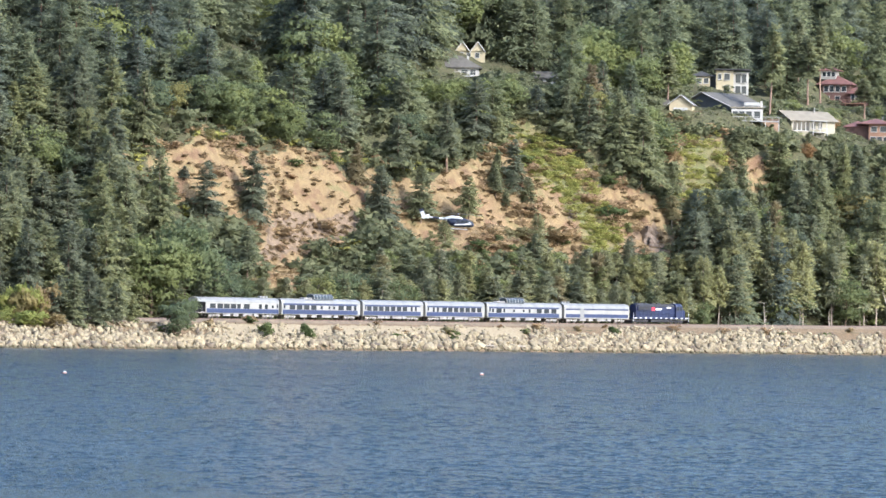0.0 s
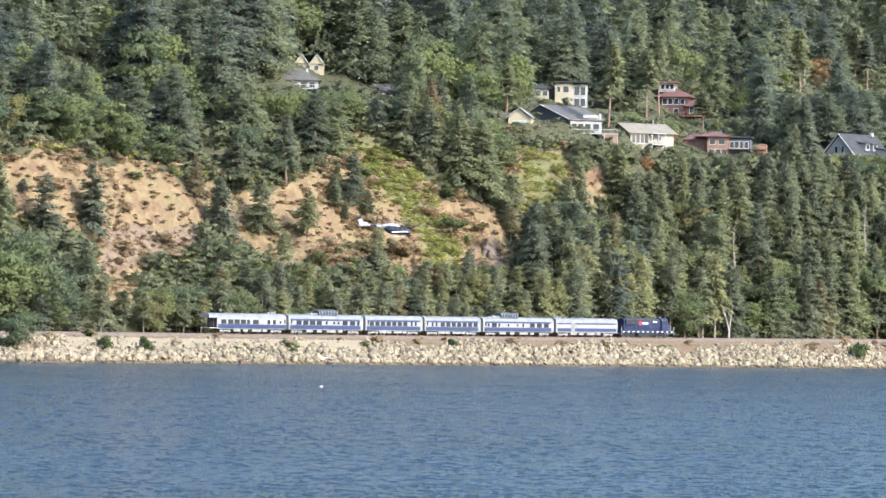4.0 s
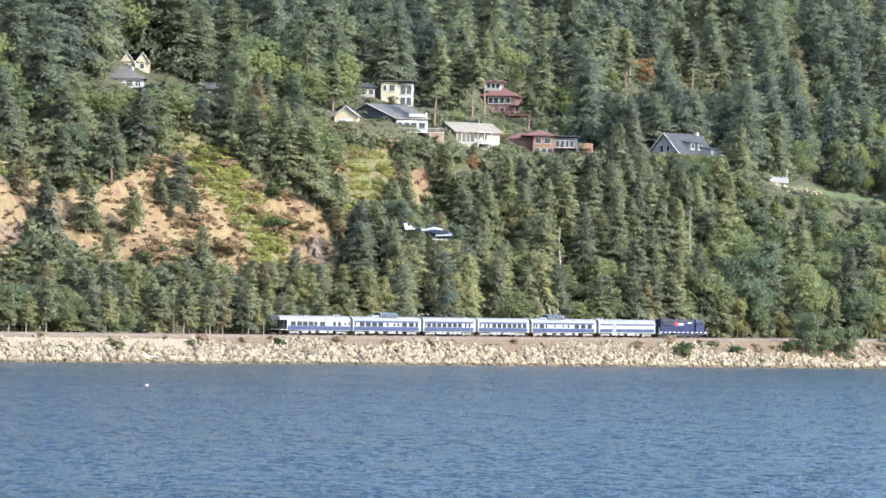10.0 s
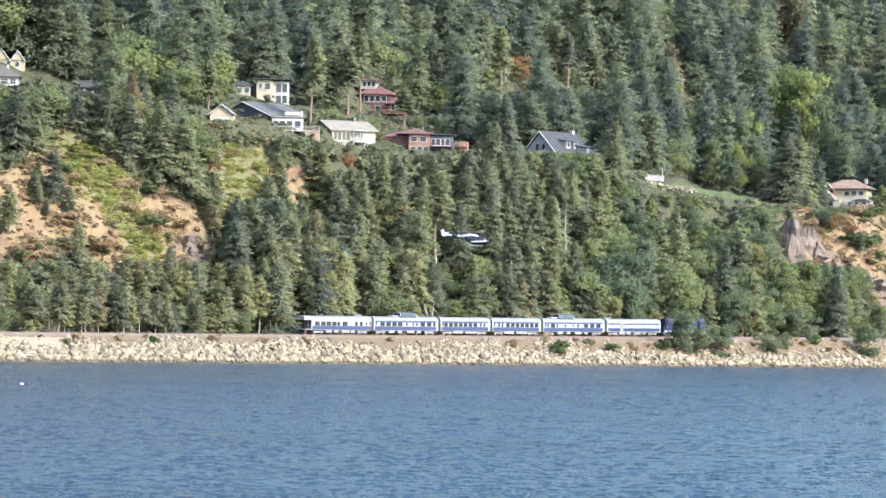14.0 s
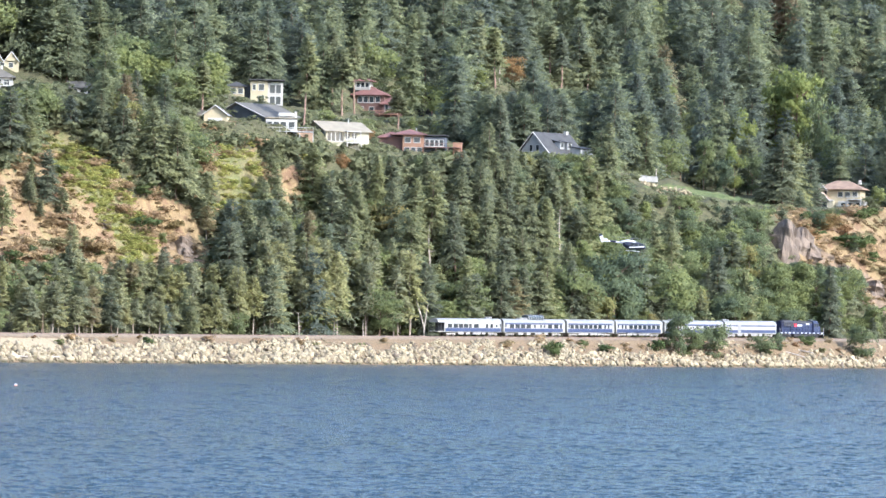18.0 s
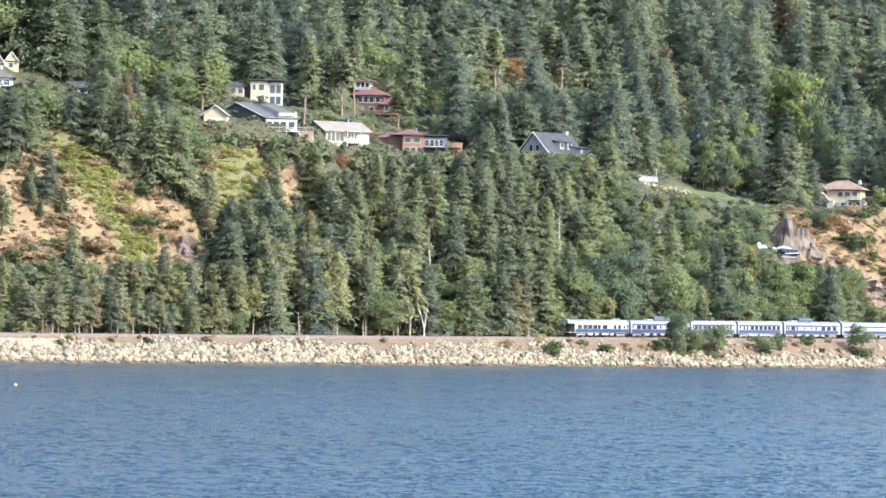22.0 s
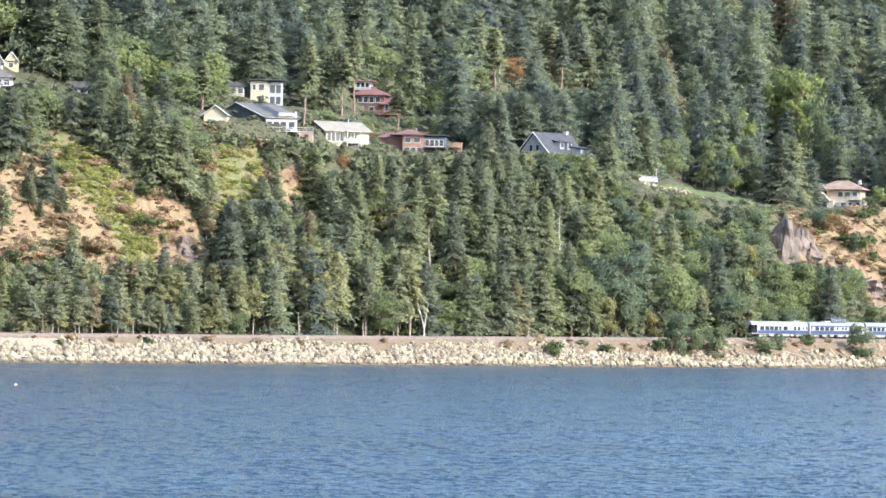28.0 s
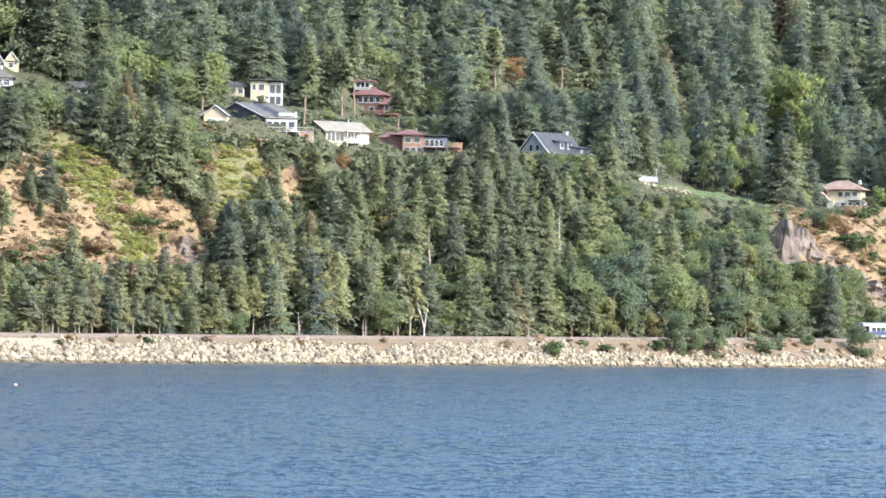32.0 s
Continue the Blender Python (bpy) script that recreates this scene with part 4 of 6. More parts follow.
def bogie(car, x, axles=(-1.25, 1.25), material=None, wheel_r=0.46):
    """A truck frame with springs and its wheels on the rails."""
    bm = box(3.6 if len(axles) == 2 else 4.9, 0.16, 0.34, 0, -1.02, 0.62, 0.05)
    half = 1.8 if len(axles) == 2 else 2.45
    for y in (-1.02, 1.02):
        if y > 0:
            box(2 * half, 0.16, 0.34, 0, y, 0.62, 0.05, bm)
        for a in axles:
            box(0.42, 0.22, 0.46, a, y * 1.06, 0.5, 0.05, bm)
        for a in (-0.45, 0.45):
            tube(0.13, 0.13, (a, y * 1.05, 0.34), (a, y * 1.05, 0.8), 8, bm)
    box(0.6, 2.0, 0.4, 0, 0, 0.66, 0.04, bm)
    t = part("truck", bm, material or TRUCK, car)
    t.location.x = x
    for a in axles:
        for y in (-0.74, 0.74):
            part("wheel", tube(wheel_r, wheel_r, (a, y - 0.07, wheel_r), (a, y + 0.07, wheel_r), 16), STEEL, t)
    return t


def window(car, x, z, w, h, side, y=1.53):
    bm = box(w + 0.12, 0.05, h + 0.12, x, side * y, z, 0.02)
    f = part("window", bm, BLACK, car)
    part("pane", box(w, 0.04, h, x, side * (y + 0.018), z), GLASS, f)


def passenger_car(label, length, windows, dome=None, upper=True, platform=False, baggage=False, vents=()):
    """One streamlined car; x runs ahead, the rails are at z = 0."""
    car = thing("passenger_car", label, "rail car", "cars of the train")
    x0, x1 = -length / 2 + 0.45, length / 2 - 0.45
    if platform:
        x0 += 2.3
    section = car_section(1.52, 0.98, 3.22, 4.12)
    part("body", sweep(section, x0, x1), WHITE, car, "white streamlined car body")
    part("roof", sweep([(y * 1.012, z + 0.03) for y, z in car_section(1.52, 3.12, 3.24, 4.12)], x0 - (2.5 if platform else 0.0), x1 + 0.02), SILVER, car, "silver rounded roof")
    for side in (-1, 1):
        if baggage:
            for a, b in ((x0 + 0.4, x0 + 5.4), (x0 + 6.8, x1 - 0.5)):
                part("stripe", box(b - a, 0.05, 0.72, (a + b) / 2, side * 1.53, 1.55, 0.015), BLUE, car, "blue side stripe")
                part("upper_stripe", box(b - a, 0.05, 0.3, (a + b) / 2, side * 1.53, 2.9, 0.015), BLUE, car, "thin blue stripe under the roof")
            part("cargo_door", box(1.2, 0.06, 2.0, x0 + 6.1, side * 1.525, 2.0, 0.02), SILVER, car)
        else:
            part("stripe", box(x1 - x0 - (1.2 if not platform else 0.4), 0.05, 0.82, (x0 + x1) / 2 - (0.35 if not platform else 0), side * 1.53, 1.5, 0.015), BLUE, car, "blue side stripe")
            if upper:
                part("upper_stripe", box(x1 - x0 - 1.5, 0.05, 0.34, (x0 + x1) / 2 - 0.35, side * 1.53, 3.0, 0.015), BLUE, car, "thin blue stripe under the roof")
            part("side_door", box(0.75, 0.05, 2.05, x1 - 0.6 if platform else x0 + 0.75, side * 1.525, 2.02, 0.02), SILVER, car)
            window(car, x1 - 0.6 if platform else x0 + 0.75, 2.55, 0.35, 0.6, side, 1.54)
        for x, w, h in windows:
            window(car, x0 + x * (x1 - x0), 2.42, w, h, side)
    for x, k in ((x0 + 0.2 * (x1 - x0) + 2.2, 2.2), (x0 + 0.42 * (x1 - x0), 1.6), (x0 + 0.58 * (x1 - x0), 3.0), (x0 + 0.7 * (x1 - x0), 1.4)):
        part("underfloor_box", box(k, 2.5, 0.55, x, 0, 0.72, 0.05), TANK, car)
    for x in (x0 + 3.0, x1 - 3.0):
        bogie(car, x)
    for x in (x0 - 0.25, x1 + 0.25):
        part("gangway", box(0.5, 1.3, 2.3, x, 0, 2.2, 0.05), BLACK, car)
        part("coupler", box(0.7, 0.25, 0.25, x, 0, 0.85, 0.04), STEEL, car)
    for x in vents:
        part("roof_vent", box(0.7, 0.7, 0.42, x0 + x * (x1 - x0), 0, 4.28, 0.08), SILVER, car)
    if dome:
        a, b = x0 + dome[0] * (x1 - x0), x0 + dome[1] * (x1 - x0)
        shell = part("dome", sweep(car_section(1.18, 3.9, 4.5, 5.05), a, b), TINT, car, "glazed observation dome on the roof")
        n = 6
        for side in (-1, 1):
            for k in range(n):
                x = a + (k + 0.5) * (b - a) / n
                part("pane", box((b - a) / n - 0.3, 0.05, 0.55, x, side * 1.17, 4.4, 0, None, Matrix.Rotation(side * 0.12, 4, "X")), GLASS, shell)
        for k in range(n + 1):
            x = a + k * (b - a) / n
            bow = tube(0.07, 0.07, (x, -1.2, 4.1), (x, -1.02, 4.9), 5)
            tube(0.07, 0.07, (x, -1.02, 4.88), (x, 0, 5.1), 5, bow)
            tube(0.07, 0.07, (x, 0, 5.1), (x, 1.02, 4.88), 5, bow)
            tube(0.07, 0.07, (x, 1.02, 4.9), (x, 1.2, 4.1), 5, bow)
            part("dome_rib", bow, SILVER, shell)
        part("fairing", box(2.6, 1.7, 0.36, a - 1.4, 0, 4.2, 0.15), TRUCK, car)
    if platform:
        part("platform_floor", box(2.4, 2.9, 0.16, x0 - 1.2, 0, 1.12, 0.03), TRUCK, car)
        part("end_wall", box(0.08, 2.8, 2.2, x0 - 0.05, 0, 2.1), BLACK, car, "dark end wall with door")
        for y in (-1.4, 1.4):
            part("platform_post", tube(0.04, 0.04, (x0 - 2.35, y, 1.1), (x0 - 2.35, y, 3.3), 6), BLACK, car)
            for z in (1.5, 1.85, 2.15):
                part("railing", tube(0.03, 0.03, (x0 - 2.35, y, z), (x0 - 0.1, y, z), 6), BLACK, car)
        for z in (1.35, 1.6, 1.85, 2.15):
            part("end_rail", tube(0.03, 0.03, (x0 - 2.36, -1.4, z), (x0 - 2.36, 1.4, z), 6), BLACK, car)
    return car


def locomotive():
    loco = thing("locomotive", "navy blue diesel locomotive with white dashes and a red emblem", "locomotive")
    L = 21.0
    x0, x1 = -L / 2 + 0.5, L / 2 - 0.5
    part("underframe", box(x1 - x0, 2.9, 0.42, 0, 0, 1.25, 0.05), NAVY, loco)
    part("fuel_tank", box(6.6, 2.5, 0.75, 0, 0, 0.72, 0.15), BLACK, loco)
    hood = part("hood", sweep(car_section(0.98, 1.45, 3.75, 4.2, 5), x0 + 1.6, x1 - 4.6), NAVY, loco, "long navy engine hood")
    part("rear_hood", sweep(car_section(1.45, 2.9, 3.6, 4.35, 4), x0 + 1.9, x0 + 6.4), NAVY, loco, "flared radiator at the rear")
    cab = part("cab", sweep(car_section(1.5, 1.45, 3.7, 4.45, 5), x1 - 4.6, x1 - 2.3), NAVY, loco)
    part("nose", sweep(car_section(1.0, 1.45, 2.8, 3.15, 5), x1 - 2.35, x1 - 0.9), NAVY, loco)
    for side in (-1, 1):
        for x in (x1 - 4.1, x1 - 3.0):
            part("cab_window", box(0.8, 0.05, 0.75, x, side * 1.51, 3.3, 0.02), GLASS, cab)
        part("number_light", box(0.5, 0.05, 0.25, x1 - 2.9, side * 1.2, 4.05, 0.02), SIGN_WHITE, cab)
        for k in range(9):
            part("hood_door", box(1.05, 0.04, 1.5, x0 + 2.4 + k * 1.35 + 0.9, side * 0.995, 2.45, 0.03), NAVY, hood)
        for k in range(4):
            part("grille", box(0.95, 0.05, 0.7, x0 + 2.5 + k * 1.08, side * 1.46, 3.35, 0.02), BLACK, loco)
        for k in range(11):
            part("sill_dash", box(0.75, 0.05, 0.24, x0 + 0.9 + k * (x1 - x0 - 1.8) / 10, side * 1.47, 1.27, 0.01), SIGN_WHITE, loco, "white dash on the walkway edge")
        part("emblem", box(1.0, 0.05, 0.8, x0 + 7.6, side * 1.03, 3.2, 0.1), SIGN_RED, loco, "red emblem")
        part("lettering_bar", box(2.2, 0.05, 0.42, x0 + 9.5, side * 1.03, 3.15, 0.02), SIGN_WHITE, loco, "white lettering")
        part("lettering_bar", box(1.5, 0.05, 0.34, x0 + 13.2, side * 1.03, 3.5, 0.02), SIGN_WHITE, loco, "white lettering")
        part("handrail", tube(0.035, 0.035, (x0 + 0.5, side * 1.42, 2.35), (x1 - 5, side * 1.42, 2.35), 6), NAVY, loco)
        for k in range(8):
            part("stanchion", tube(0.03, 0.03, (x0 + 0.6 + k * 2.0, side * 1.42, 1.45), (x0 + 0.6 + k * 2.0, side * 1.42, 2.35), 6), NAVY, loco)
        for x in (x0 + 0.15, x1 - 0.15):
            part("step_rail", tube(0.05, 0.05, (x, side * 1.42, 0.5), (x, side * 1.42, 2.5), 6), SIGN_WHITE, loco, "white grab rail at the steps")
    for x in (x0 + 3.0, x0 + 4.2, x0 + 5.4, x0 + 8.5):
        part("roof_fan", tube(0.55, 0.55, (x, 0, 4.15), (x, 0, 4.5), 14), BLACK, loco)
    part("exhaust", box(1.2, 0.6, 0.4, x0 + 10.5, 0, 4.3, 0.05), BLACK, loco)
    part("roof_deck", box(11.5, 1.5, 0.16, x0 + 8.0, 0, 4.2, 0.04), BLACK, loco, "sooty black hood top")
    part("hood_top", sweep(car_section(1.02, 3.66, 3.8, 4.26, 5), x0 + 1.7, x1 - 4.7), BLACK, loco, "soot-blackened top of the hood")
    part("radiator_top", sweep(car_section(1.48, 3.75, 3.85, 4.42, 4), x0 + 2.0, x0 + 6.3), BLACK, loco)
    part("horn", box(0.7, 0.3, 0.18, x1 - 3.5, 0.3, 4.55, 0.04), SILVER, loco)
    for x in (x0 + 3.3, x1 - 4.0):
        bogie(loco, x, (-1.7, 0, 1.7), BLACK, 0.52)
    for x in (x0 - 0.2, x1 + 0.2):
        part("coupler", box(0.7, 0.25, 0.3, x, 0, 0.85, 0.04), STEEL, loco)
        part("snow_plough", box(0.2, 2.6, 0.6, x, 0, 0.5, 0.04), BLACK, loco)
    return loco


def build_train():
    wide = (1.6, 0.8)
    parlor = [(0.09, *wide), (0.19, *wide), (0.28, *wide), (0.37, *wide), (0.445, 0.95, 0.8), (0.55, 1.7, 0.8), (0.74, 0.8, 0.78), (0.82, 0.85, 0.78), (0.91, 0.5, 0.4)]
    domed = [(0.13, *wide), (0.22, *wide), (0.31, *wide), (0.40, *wide), (0.50, 0.6, 0.5), (0.60, 0.5, 0.44), (0.66, 0.5, 0.44), (0.75, *wide), (0.85, *wide), (0.93, 0.7, 0.8)]
    coach = [(0.10 + 0.098 * k, 1.3, 0.8) for k in range(7)] + [(0.80, 0.5, 0.76), (0.87, 0.5, 0.76)]
    coach2 = [(1 - x, w, h) for x, w, h in coach]
    domed2 = [(0.07, 0.5, 0.6), (0.15, *wide), (0.22, 0.5, 0.6), (0.35, 0.5, 0.35), (0.48, 0.45, 0.35), (0.56, 0.5, 0.6), (0.69, *wide), (0.79, *wide), (0.89, *wide)]
    cars = [
        (-12.95, passenger_car("white and blue observation car with an open rear platform", 25.9, parlor, upper=False, platform=True, vents=(0.80, 0.84, 0.88))),
        (12.95, passenger_car("white and blue dome car with a glazed roof dome", 25.9, domed, (0.42, 0.66))),
        (36.2, passenger_car("white and blue coach with a row of windows", 20.6, coach)),
        (56.7, passenger_car("white and blue coach with a row of windows", 20.6, coach2)),
        (80.2, passenger_car("white and blue dome car with few windows", 26.3, domed2, (0.27, 0.50))),
        (105.2, passenger_car("white and blue baggage car with a cargo door", 23.6, [], baggage=True, vents=(0.03, 0.07, 0.12))),
        (128.0, locomotive()),
    ]
    progress = [(0, -0.9), (3, 39.6), (6, 81.2), (9, 122.7), (13, 177.0), (16.5, 223.8), (19, 257.2), (23, 309.6), (28, 375.0), (32, 426.0)]
    ts, ss = zip(*progress)
    for _, car in cars:
        car.scale.z = 1.08

    def go():
        for offset, car in cars:
            rows = []
            for t in [k * 2.0 for k in range(17)]:
                p, a, up = rail_at(float(np.interp(t, ts, ss)) + offset)
                rows.append((t, Matrix.Translation(p) @ Matrix.Rotation(a, 4, "Z") @ Matrix.Rotation(-up, 4, "Y")))
            walk(car, rows)
    TRAIN.append(go)


build_train()


# ---- helicopter ----
def ellipsoid_hull(stations, sides=14):
    """A lofted body: stations of (x, z, half width, half height)."""
    bm = bmesh.new()
    loops = [[bm.verts.new((x, w * math.cos(2 * math.pi * k / sides), z + h * math.sin(2 * math.pi * k / sides))) for k in range(sides)] for x, z, w, h in stations]
    for a, b in zip(loops, loops[1:]):
        for k in range(sides):
            j = (k + 1) % sides
            bm.faces.new((a[k], a[j], b[j], b[k]))
    bm.faces.new(loops[0])
    bm.faces.new(loops[-1][::-1])
    for f in bm.faces:
        f.smooth = True
    return bm


def build_helicopter():
    heli = thing("helicopter", "small white and dark blue helicopter flying along the shore", "helicopter")
    dark = plain("helicopter_dark_blue", (0.012, 0.014, 0.028), 0.3)
    white = plain("helicopter_white", (0.42, 0.42, 0.41), 0.35)
    hull = part("fuselage", ellipsoid_hull([(-2.2, 0.35, 0.35, 0.45), (-1.5, 0.1, 0.75, 0.8), (-0.4, 0, 0.88, 0.95), (1.2, 0, 0.88, 0.95), (2.3, -0.1, 0.75, 0.78), (3.1, -0.3, 0.45, 0.45), (3.4, -0.38, 0.12, 0.14)]), dark, heli, "dark blue lower fuselage")
    part("upper_deck", ellipsoid_hull([(-2.9, 0.6, 0.28, 0.22), (-2.2, 0.72, 0.5, 0.34), (-1.2, 0.95, 0.6, 0.42), (-0.5, 0.95, 0.62, 0.40), (0.3, 0.9, 0.62, 0.36), (1.0, 0.7, 0.5, 0.24), (1.6, 0.6, 0.2, 0.1)]), white, heli, "white engine cowling")
    part("cheek_stripe", box(3.6, 1.80, 0.34, 1.1, 0, -0.34, 0.1, None, Matrix.Rotation(-0.10, 4, "Y")), white, hull, "white stripe along the side")
    for side in (-1, 1):
        for x, w in ((0.1, 0.75), (1.05, 0.8), (1.95, 0.7)):
            part("side_window", box(w, 0.05, 0.55, x, side * (0.885 if x < 1.5 else 0.80), 0.28, 0.03), GLASS, hull)
        part("skid", tube(0.06, 0.06, (-1.3, side * 1.05, -1.32), (2.1, side * 1.05, -1.32), 8), white, heli)
        for x in (-0.4, 1.3):
            part("skid_strut", tube(0.05, 0.05, (x, side * 0.6, -0.8), (x, side * 1.05, -1.32), 6), dark, heli)
        part("endplate", box(0.75, 0.05, 0.8, -6.3, side * 1.15, 0.85, 0.03), white, heli)
    part("windscreen", ellipsoid_hull([(1.9, 0.2, 0.70, 0.55), (2.5, 0.12, 0.62, 0.5), (3.0, -0.05, 0.42, 0.33)]), GLASS, heli)
    boom = part("tail_boom", tube(0.15, 0.29, (-6.8, 0, 0.75), (-1.9, 0, 0.5), 10), white, heli)
    part("boom_band", tube(0.205, 0.245, (-5.2, 0, 0.67), (-3.9, 0, 0.60), 10), dark, boom, "dark band round the boom")
    part("tailplane", box(0.6, 2.3, 0.06, -6.2, 0, 0.8, 0.02), white, heli)
    fin = part("fin", box(0.8, 0.12, 1.3, -7.3, 0, 1.25, 0.04, None, Matrix.Rotation(-0.42, 4, "Y")), white, heli, "swept white tail fin")
    part("fin_tip", box(0.82, 0.14, 0.6, -7.66, 0, 2.0, 0.04, None, Matrix.Rotation(-0.42, 4, "Y")), dark, fin, "dark blue fin tip")
    part("fenestron", tube(0.48, 0.48, (-7.05, -0.14, 0.75), (-7.05, 0.14, 0.75), 16), white, heli)
    part("mast", tube(0.13, 0.1, (0, 0, 1.1), (0, 0, 1.75), 8), dark, heli)
    bm = tube(0.22, 0.22, (0, 0, -0.06), (0, 0, 0.1), 10)
    for k in range(4):
        box(4.9, 0.27, 0.035, 2.6 * math.cos(k * math.pi / 2), 2.6 * math.sin(k * math.pi / 2), 0.04, 0, bm, Matrix.Rotation(k * math.pi / 2, 4, "Z"))
    rotor = part("main_rotor", bm, plain("rotor_grey", (0.16, 0.16, 0.17), 0.5), heli, "four grey rotor blades")
    way = [(0, -92.9, 1045.4, 27.5), (1, -89.1, 1050.5, 27.7), (2, -84.7, 1056.5, 28.2), (3, -79.8, 1063.1, 28.7), (5.5, -65.0, 1082.7, 29.9), (6, -61.4, 1087.4, 29.9),
           (7, -54.4, 1096.5, 30.2), (8, -46.6, 1106.7, 30.3), (9, -38.3, 1117.4, 30.3), (10, -30.0, 1128.1, 30.1), (11, -21.2, 1139.3, 29.9), (12, -12.4, 1150.4, 29.9),
           (13, -3.3, 1161.8, 29.7), (14, 5.7, 1173.1, 29.7), (16.5, 29.9, 1202.8, 30.0), (18, 45.3, 1221.6, 30.0), (20, 65.9, 1246.4, 30.1), (22, 86.0, 1270.2, 29.9), (24.5, 111.5, 1300.0, 29.7), (32, 190.0, 1392.0, 29.5)]

    def go():
        walk(heli, [(t, pose(x, y, z - 0.45, 2, 3, 4 + 6 * math.sin(t * 0.35))) for t, x, y, z in way])
        walk(rotor, [(k * 0.2, pose(0, 0, 1.72, 0, 0, 75 * k)) for k in range(161)])
    TRAIN.append(go)


build_helicopter()

PALE_LEAF = foliage("sunny_leaves", (0.135, 0.162, 0.056), (0.215, 0.238, 0.078), (0.30, 0.26, 0.10), 0.1)
RED_BARK = surface("red_bark", (0.225, 0.150, 0.108), (0.155, 0.105, 0.078), 1.5, 9, 0.9, 0, 0.5)

# ---- houses ----
CREAM = surface("cream_siding", (0.340, 0.289, 0.183), (0.289, 0.242, 0.153), 0.4, 5, 0.75, 0, 0.1)
PALE_BLUE = surface("pale_blue_siding", (0.30, 0.34, 0.40), (0.25, 0.285, 0.34), 0.4, 5, 0.75, 0, 0.1)
YELLOW = surface("yellow_siding", (0.327, 0.285, 0.183), (0.281, 0.242, 0.153), 0.4, 5, 0.75, 0, 0.1)
OFFWHITE = surface("offwhite_siding", (0.325, 0.314, 0.282), (0.268, 0.261, 0.239), 0.4, 5, 0.7, 0, 0.1)
IVORY = surface("ivory_siding", (0.272, 0.250, 0.178), (0.235, 0.215, 0.152), 0.4, 5, 0.7, 0, 0.1)
GREY = surface("grey_shingle_siding", (0.254, 0.254, 0.241), (0.191, 0.191, 0.186), 0.5, 6, 0.85, 0, 0.2)
SLATE = surface("dark_slate_siding", (0.070, 0.081, 0.098), (0.052, 0.059, 0.070), 0.5, 6, 0.8, 0, 0.15)
ROOF_GREY = surface("grey_asphalt_shingles", (0.088, 0.081, 0.068), (0.063, 0.058, 0.050), 0.6, 7, 0.9, 0, 0.3)
ROOF_PALE = surface("pale_mossy_roof", (0.185, 0.162, 0.118), (0.148, 0.130, 0.094), 0.5, 6, 0.9, 0, 0.3)
ROOF_DARK = surface("charcoal_roof", (0.042, 0.041, 0.040), (0.028, 0.028, 0.028), 0.5, 6, 0.85, 0, 0.3)
ROOF_BROWN = surface("brown_shake_roof", (0.210, 0.143, 0.098), (0.150, 0.101, 0.071), 0.6, 7, 0.9, 0, 0.3)
ROOF_RED = surface("red_roof", (0.132, 0.060, 0.049), (0.099, 0.045, 0.038), 0.5, 6, 0.8, 0, 0.2)
REDWOOD = surface("red_stained_siding", (0.102, 0.052, 0.041), (0.075, 0.039, 0.031), 0.5, 6, 0.8, 0, 0.15)
BRICKY = surface("russet_siding", (0.225, 0.122, 0.072), (0.170, 0.092, 0.056), 0.5, 6, 0.8, 0, 0.15)
TRIM = plain("white_trim", (0.345, 0.338, 0.315))
CEDAR = surface("cedar_deck", (0.270, 0.178, 0.115), (0.200, 0.132, 0.088), 0.8, 6, 0.8, 0, 0.2)
CONCRETE = surface("pale_concrete", (0.387, 0.370, 0.335), (0.310, 0.297, 0.267), 0.5, 5, 0.9, 0, 0.2)


def home(label, x, y, z, yaw=0.0, name="house"):
    return thing(name, label, "house", "houses on the bluff", pose(x, y, z, 0, 0, yaw))


def block(h, x0, x1, y0, y1, z0, z1, m, name="wall"):
    return part(name, box(x1 - x0, y1 - y0, z1 - z0, (x0 + x1) / 2, (y0 + y1) / 2, (z0 + z1) / 2, 0.03), m, h)


